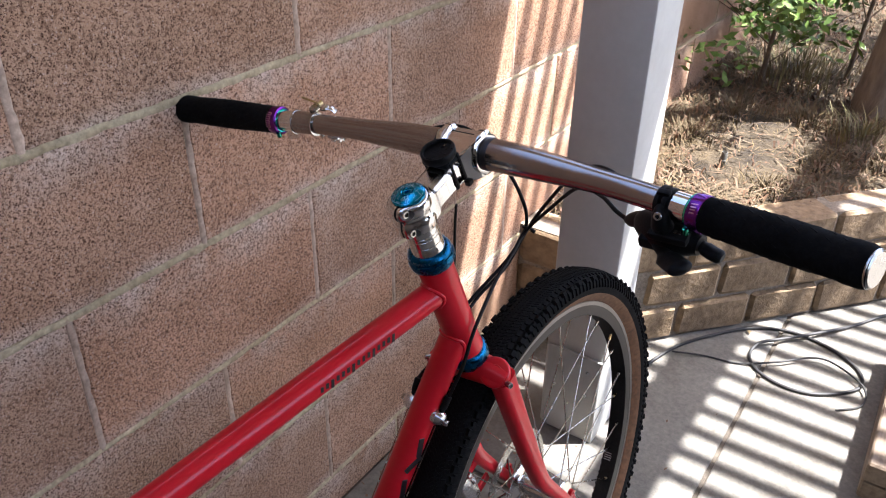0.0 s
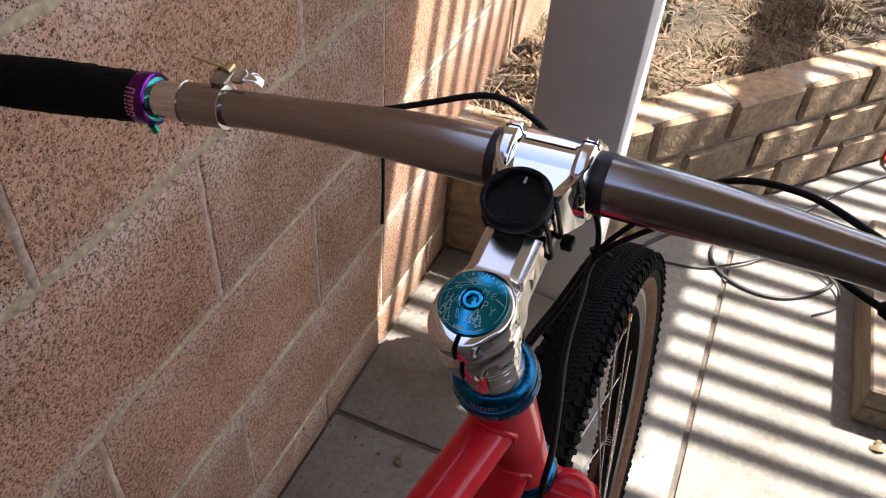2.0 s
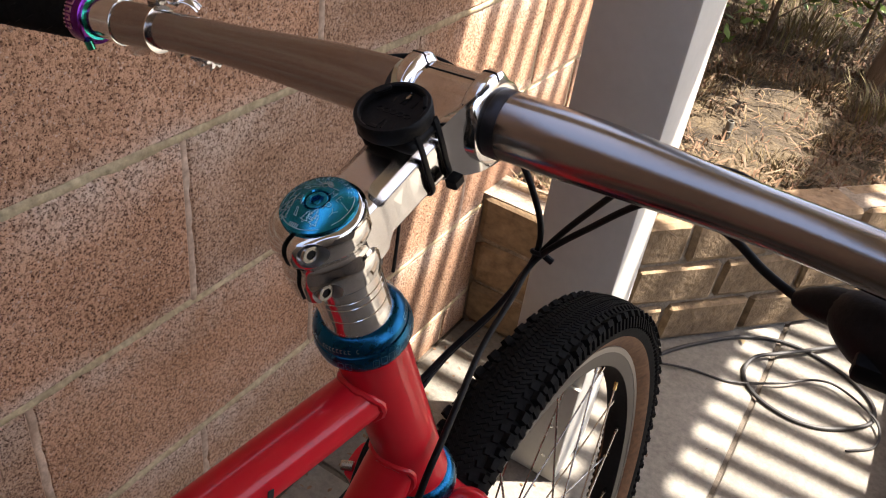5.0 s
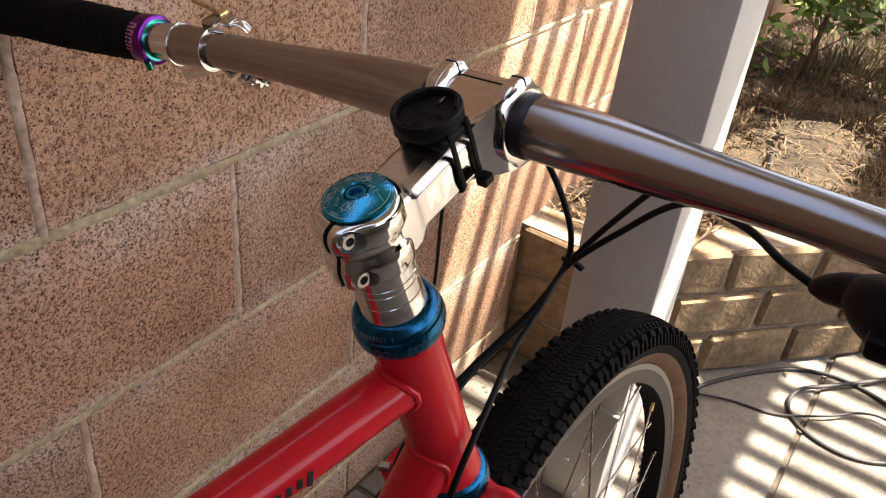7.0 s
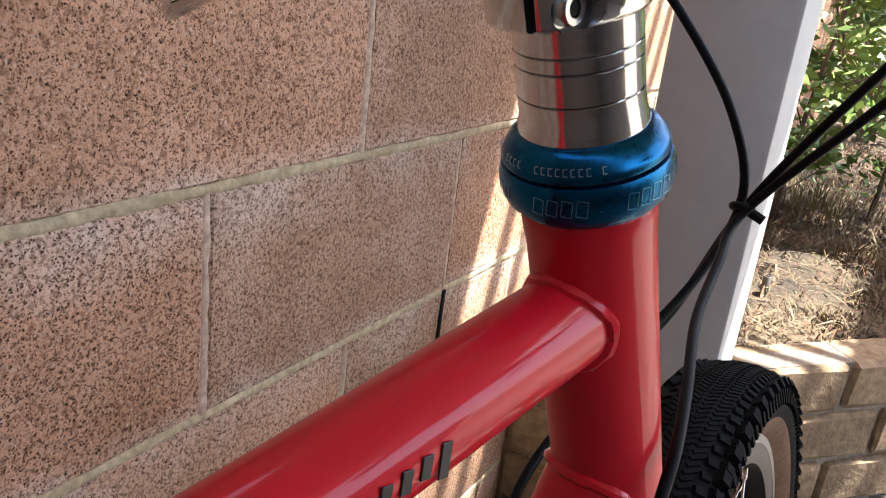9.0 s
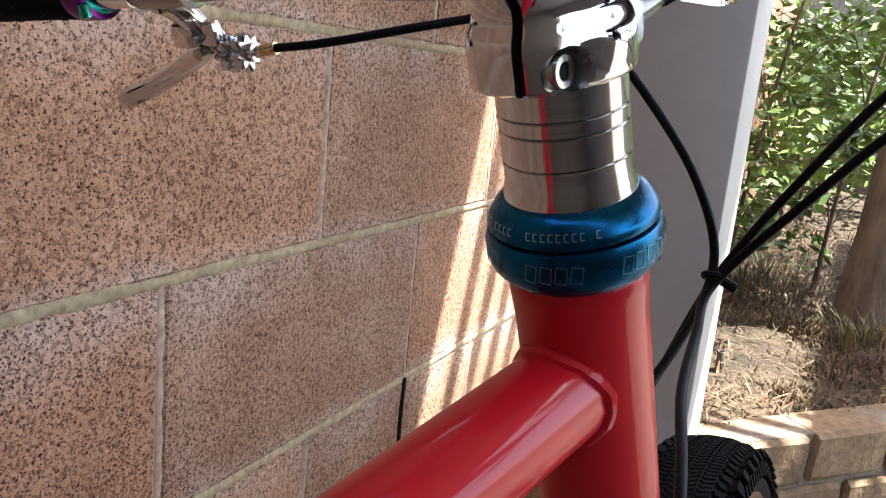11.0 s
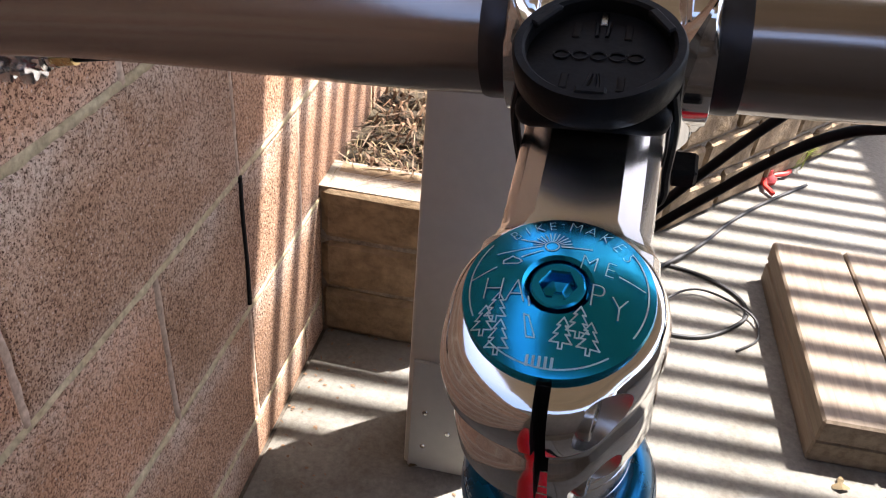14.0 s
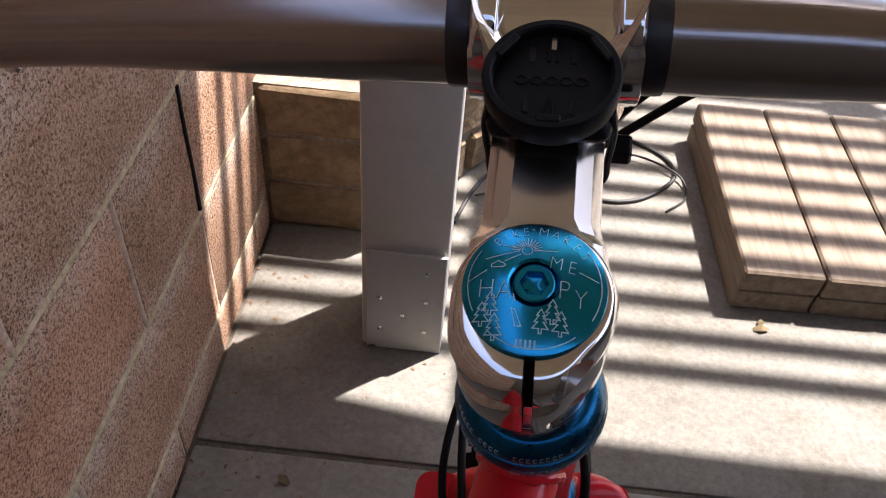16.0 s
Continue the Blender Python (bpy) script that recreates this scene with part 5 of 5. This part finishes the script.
cable("brake_cable", [(-0.188, 0.109, 0.031), (-0.16, 0.116, 0.031), (-0.11, 0.140, 0.032), (-0.07, 0.160, 0.031), (-0.050, 0.167, 0.015), (-0.031, 0.168, -0.010), (-0.007, 0.160, -0.048), (0.003, 0.147, -0.083), (-0.008, 0.118, -0.112), (-0.030, 0.066, -0.135), (-0.042, 0.005, -0.150), (-0.026, -0.055, -0.165)])
cable("brake_cable", [(0.188, 0.109, 0.031), (0.160, 0.120, 0.035), (0.118, 0.142, 0.030), (0.075, 0.160, 0.000), (0.036, 0.158, -0.046), (0.003, 0.147, -0.0915), (-0.020, 0.120, -0.135), (-0.036, 0.075, -0.150), (-0.034, 0.020, -0.150), (-0.030, -0.020, -0.148), STEER.inverted() @ stop_end[-1]])
cable("shift_cable", [(0.168, 0.092, 0.020), (0.150, 0.102, 0.018), (0.122, 0.124, 0.011), (0.079, 0.150, -0.013), (0.037, 0.151, -0.055), (0.004, 0.141, -0.090), (0.004, 0.110, -0.096), (0.008, 0.070, -0.096), (0.0180, 0.030, -0.094), (0.0235, 0.004, -0.0960), (0.0240, -0.0110, -0.1040), (0.0220, -0.032, -0.124), STEER.inverted() @ stop_end[1]])
steer("cable_tie", sweep([ZT + Vector((0.0042 * math.cos(t), 0.0035 * math.sin(t), -0.0029 * math.sin(t))) for t in [k * 0.449 for k in range(15)]], 0.0017, 8), PLASTIC, "black zip tie")
steer("cable_tie", sweep([ZT + Vector((0.0035, 0.001, -0.0025)), ZT + Vector((0.0092, 0.001, -0.0060))], 0.0023, 8), PLASTIC, "cut end of the zip tie")

# fork, turned a little further than the bar
TURNED = STEER @ Matrix.Rotation(radians(WHEEL_TURN), 4, "Z")
crown = smooth_path([(-0.036, 0.004, -0.184), (-0.024, 0.003, -0.177), (0.0, 0.0, -0.170), (0.020, -0.002, -0.1690), (0.034, -0.002, -0.1715), (0.0425, -0.002, -0.1755)], 6)
fork = part("fork", sweep(crown, [min(0.0185, 0.0115 + 0.30 * (p.x + 0.036)) if p.x < 0.0 else 0.0185 - 0.0035 * min(1, p.x / 0.036) for p in crown], 32), RED, bike, "gloss red fork with a sloping crown", INTO @ TURNED, 60)
AX = Vector((-0.0065, 0.042, -0.524))


def blade(sgn):
    """A fork leg: a flat-sided oval that tapers and sweeps forward to the dropout."""
    pts = smooth_path([(sgn * 0.0425 - 0.003, -0.002, -0.172), (sgn * 0.0430 - 0.004, -0.002, -0.205), (sgn * 0.0455 - 0.006, -0.002, -0.30), (sgn * 0.0485 - 0.007, -0.002, -0.355), (sgn * 0.0500 - 0.008, 0.001, -0.395), (sgn * 0.0505 - 0.009, 0.014, -0.440), (sgn * 0.0510 - 0.0075, 0.030, -0.490), (sgn * 0.0510 - 0.0065, 0.038, -0.516)], 6)
    bm = bmesh.new()
    loops = []
    for i, p in enumerate(pts):
        t = (pts[min(i + 1, len(pts) - 1)] - pts[max(i - 1, 0)]).normalized()
        side = Vector((1, 0, 0))
        deep = t.cross(side).normalized()
        side = deep.cross(t)
        k = i / (len(pts) - 1)
        a = 0.0120 - 0.0050 * k ** 1.4
        b = 0.0148 - 0.0075 * k ** 1.2
        loops.append([p + side * (a * math.copysign(abs(math.cos(q)) ** 0.62, math.cos(q))) + deep * (b * math.copysign(abs(math.sin(q)) ** 0.62, math.sin(q))) for q in [2 * math.pi * j / 28 for j in range(28)]])
    rings(bm, loops)
    return bm


for sgn in (1, -1):
    part("leg", blade(sgn), RED, fork, "red flat-sided fork leg swept forward at its end", smooth=50)
    part("dropout", box((0.0055, 0.020, 0.030), (AX.x + sgn * 0.0505, 0.042, -0.524), 0.002), RED, fork)
    part("eyelet", lathe([(0.0024, -0.0028), (0.0052, -0.0028), (0.0056, 0.0), (0.0052, 0.0028), (0.0024, 0.0028)], 16, m=Matrix.Translation((AX.x + sgn * 0.0508, 0.047, -0.500)) @ Matrix.Rotation(math.pi / 2, 4, "Y"), closed=True), RED, fork)
    part("crown_bolt", lathe([(0.0028, 0), (0.0034, 0.0004), (0.0034, 0.0075), (0.0030, 0.0085), (0.0018, 0.0085), (0.0016, 0.006), (0.0005, 0.006)], 12, m=align((sgn * 0.0500, -0.009, -0.1690), (sgn * 0.12, -0.040, -0.158))), STEEL, fork, "steel bolt", smooth=20)
nrm = Vector((0.30, -0.46, 0.83)).normalized()
ex = nrm.cross(Vector((0, 0, 1))).normalized()
ez = ex.cross(nrm)
ce = Vector((0.0355, -0.0070, -0.1596))
boss = Matrix(((ex.x, ez.x, nrm.x, ce.x), (ex.y, ez.y, nrm.y, ce.y), (ex.z, ez.z, nrm.z, ce.z), (0, 0, 0, 1)))
part("crown_boss", lathe([(0.0150, -0.026), (0.0172, -0.014), (0.0176, -0.0060), (0.0172, -0.0028), (0.0160, -0.0012), (0.0140, -0.0004), (0.002, 0.0)], 48, m=boss), RED, fork, "round end of the fork crown")
part("emblem_ring", sweep([ce + (ex * math.cos(t) + ez * math.sin(t)) * 0.0078 for t in [k * 0.3 for k in range(22)]], 0.0006, 6), RED, fork, "embossed ring")
part("emblem_ring", sweep([ce + ex * (0.0035 * math.sin(t * 2)) + ez * (0.0052 * math.cos(t)) for t in [k * 0.2 for k in range(16)]], 0.0006, 6), RED, fork, "embossed stroke")

# disc brake behind the far leg
mount_tab = box((0.0055, 0.030, 0.012), (-0.0580, -0.014, -0.405), 0.0015)
part("brake_tab", mount_tab, RED, fork, "red brake mount")
part("brake_tab", box((0.0055, 0.038, 0.013), (-0.0600, -0.012, -0.460), 0.0015), RED, fork, "red brake mount")
part("brake_caliper", box((0.026, 0.030, 0.062), (-0.0640, -0.036, -0.432), 0.006, seg=2), KNOBMAT, fork, "silver disc brake caliper")
part("caliper_cover", lathe([(0.0135, 0), (0.0140, 0.003), (0.0120, 0.006), (0.004, 0.007)], 24, m=align((-0.0765, -0.036, -0.432), (-0.2, -0.036, -0.432))), DARK, fork, "black adjuster cap")
for z in (-0.408, -0.458):
    part("mount_bolt", lathe([(0.002, 0), (0.0046, 0.0004), (0.0046, 0.006), (0.0030, 0.0066)], 6, m=align((-0.0600, -0.030, z + 0.010), (-0.0600, -0.060, z + 0.030))), STEEL, fork, smooth=20)

# front wheel
wheel = part("front_wheel", lathe([(0.2655, -0.0125), (0.2640, -0.004), (0.2640, 0.004), (0.2655, 0.0125), (0.2740, 0.0140), (0.2850, 0.0142), (0.2862, 0.0128), (0.2850, 0.0115), (0.2780, 0.0110), (0.2760, 0.0), (0.2780, -0.0110), (0.2850, -0.0115), (0.2862, -0.0128), (0.2850, -0.0142), (0.2740, -0.0140)], 144, m=Matrix.Translation(AX) @ Matrix.Rotation(math.pi / 2, 4, "Y"), closed=True), RIMBLACK, bike, "black rim of the front wheel with silver brake tracks", INTO @ TURNED)
turn_w = Matrix.Translation(AX) @ Matrix.Rotation(math.pi / 2, 4, "Y")
for sgn in (1, -1):
    part("brake_track", lathe([(0.2800, sgn * 0.0138), (0.2800, sgn * 0.0145), (0.2856, sgn * 0.0147), (0.2866, sgn * 0.0130), (0.2852, sgn * 0.0120)], 144, m=turn_w, closed=True), RIMMAT, wheel, "silver brake track")
side_prof = [(0.2835, 0.0105), (0.2875, 0.0150), (0.2940, 0.0205), (0.2985, 0.0235), (0.3000, 0.0241)]
tread_prof = [(0.3000, 0.0241), (0.3045, 0.0256), (0.3080, 0.0262), (0.3130, 0.0262), (0.3190, 0.0248), (0.3245, 0.0205), (0.3280, 0.0140), (0.3297, 0.0070), (0.3302, 0.0)]
for sgn in (1, -1):
    pr = [(r, sgn * x) for r, x in side_prof]
    loops_bm = bmesh.new()
    rings(loops_bm, [[turn_w @ Vector((r * math.cos(2 * math.pi * i / 144), r * math.sin(2 * math.pi * i / 144), x)) for i in range(144)] for r, x in pr], cap=False)
    part("sidewall", loops_bm, TAN, wheel, "tan tyre sidewall", smooth=60)
bm = bmesh.new()
tp = tread_prof + [(r, -x) for r, x in tread_prof[-2::-1]]
rings(bm, [[turn_w @ Vector((r * math.cos(2 * math.pi * i / 144), r * math.sin(2 * math.pi * i / 144), x)) for i in range(144)] for r, x in tp], cap=False)
part("tyre", bm, RUBBER, wheel, "black knobbly tyre tread", smooth=60)
# tread: chevron ridges across the crown, blocks on the shoulders
verts, faces = [], []


def knob(ang, x, r, la, lx, h, twist, tilt):
    er, ea = Vector((math.cos(ang), math.sin(ang), 0)), Vector((-math.sin(ang), math.cos(ang), 0))
    ex = Vector((0, 0, 1))
    n = (er * math.cos(tilt) + ex * math.sin(tilt)).normalized()
    a = ea
    b = n.cross(a)
    c, s = math.cos(twist), math.sin(twist)
    u, v = a * c + b * s, b * c - a * s
    p = er * r + ex * x
    k0 = len(verts)
    for hh, sc in ((-0.0015, 1.0), (h, 0.8)):
        for su, sv in ((-1, -1), (1, -1), (1, 1), (-1, 1)):
            verts.append(turn_w @ (p + n * hh + u * (la * su * sc) + v * (lx * sv * sc)))
    faces.extend([(k0 + 4, k0 + 5, k0 + 6, k0 + 7)] + [(k0 + i, k0 + (i + 1) % 4, k0 + 4 + (i + 1) % 4, k0 + 4 + i) for i in range(4)])


NK = 380
for i in range(NK):
    a = 2 * math.pi * i / NK
    for x, r, tw, tl in ((0.0038, 0.3299, 0.6, 0.02), (-0.0038, 0.3299, -0.6, -0.02), (0.0112, 0.3287, 0.6, 0.28), (-0.0112, 0.3287, -0.6, -0.28)):
        knob(a + (0.006 if abs(x) > 0.01 else 0), x, r, 0.0015, 0.0040, 0.0009, tw * 1.25, tl)
    if i % 2 == 0:
        for sgn in (1, -1):
            knob(a, sgn * 0.0178, 0.3262, 0.0026, 0.0030, 0.0016, sgn * 0.35, sgn * 0.65)
            if i % 4 == 0:
                knob(a + 0.0165, sgn * 0.0228, 0.3218, 0.0046, 0.0036, 0.0056, sgn * 0.15, sgn * 0.95)
            else:
                knob(a + 0.0165, sgn * 0.0232, 0.3212, 0.0030, 0.0030, 0.0034, sgn * 0.25, sgn * 1.05)
            knob(a + 0.004, sgn * 0.0256, 0.3150, 0.0026, 0.0062, 0.0022, sgn * 0.2, sgn * 1.35)
me = bpy.data.meshes.new("tread")
me.from_pydata(verts, [], faces)
me.materials.append(RUBBER)
tagged(part("tread", me, None, wheel, "close chevron tread blocks"), kind="stuff")
hub = part("hub", lathe([(0.004, -0.052), (0.0075, -0.050), (0.0075, -0.037), (0.027, -0.0355), (0.0285, -0.034), (0.027, -0.0325), (0.014, -0.029), (0.0125, -0.012), (0.0125, 0.012), (0.014, 0.029), (0.027, 0.0325), (0.0285, 0.034), (0.027, 0.0355), (0.0075, 0.037), (0.0075, 0.050), (0.004, 0.052)], 40, m=turn_w), POLISHED, wheel, "polished hub")
part("brake_rotor", lathe([(0.0640, -0.0414), (0.0800, -0.0414), (0.0800, -0.0396), (0.0640, -0.0396)], 72, m=turn_w, closed=True), STEEL, wheel, "thin steel brake rotor")
for i in range(6):
    a = 2 * math.pi * i / 6
    part("rotor_arm", rod(turn_w @ Vector((0.020 * math.cos(a + 0.5), 0.020 * math.sin(a + 0.5), -0.0405)), turn_w @ Vector((0.0655 * math.cos(a), 0.0655 * math.sin(a), -0.0405)), 0.0016, 6), STEEL, wheel)
part("skewer", sweep([AX + Vector((-0.066, 0, 0)), AX + Vector((0.066, 0, 0))], 0.004, 12), STEEL, wheel)
part("skewer_nut", lathe([(0.004, 0.056), (0.009, 0.057), (0.009, 0.066), (0.005, 0.069)], 20, m=turn_w), STEEL, wheel)
for i in range(32):
    side = 1 if i % 2 else -1
    a_rim = 2 * math.pi * (i + 0.25) / 32
    lead = radians(62) * (1 if (i // 2) % 2 else -1)
    a_hub = a_rim + lead
    h0 = turn_w @ Vector((0.0255 * math.cos(a_hub), 0.0255 * math.sin(a_hub), side * 0.0345))
    r0 = turn_w @ Vector((0.2660 * math.cos(a_rim), 0.2660 * math.sin(a_rim), side * 0.003))
    part("spoke", rod(h0, r0, 0.00095, 6), STEEL, wheel, smooth=60)
    part("nipple", rod(r0 - (r0 - h0).normalized() * 0.012, r0, 0.0019, 8), BRASS if i % 3 == 0 else STEEL, wheel)
# pale marking bars on the rim's inner bed
for q in range(4):
    f = radians(-46.6 + q * 0.85)
    c = AX + Vector((-0.003, 0.2626 * math.cos(f), 0.2626 * math.sin(f)))
    part("marking_bar", box((0.0120, 0.0013, 0.0005), (0, 0, 0), 0, m=Matrix.Translation(c) @ Matrix.Rotation(f - math.pi / 2, 4, "X")), WHITE, wheel, "pale marking bar")
# dark interior band of the rim bed
bm = bmesh.new()
rings(bm, [[turn_w @ Vector((r * math.cos(2 * math.pi * i / 144), r * math.sin(2 * math.pi * i / 144), x)) for i in range(144)] for r, x in ((0.2650, -0.0123), (0.2634, -0.004), (0.2634, 0.004), (0.2650, 0.0123))], cap=False)
part("rim_bed", bm, DARK, wheel, "black inner rim bed")
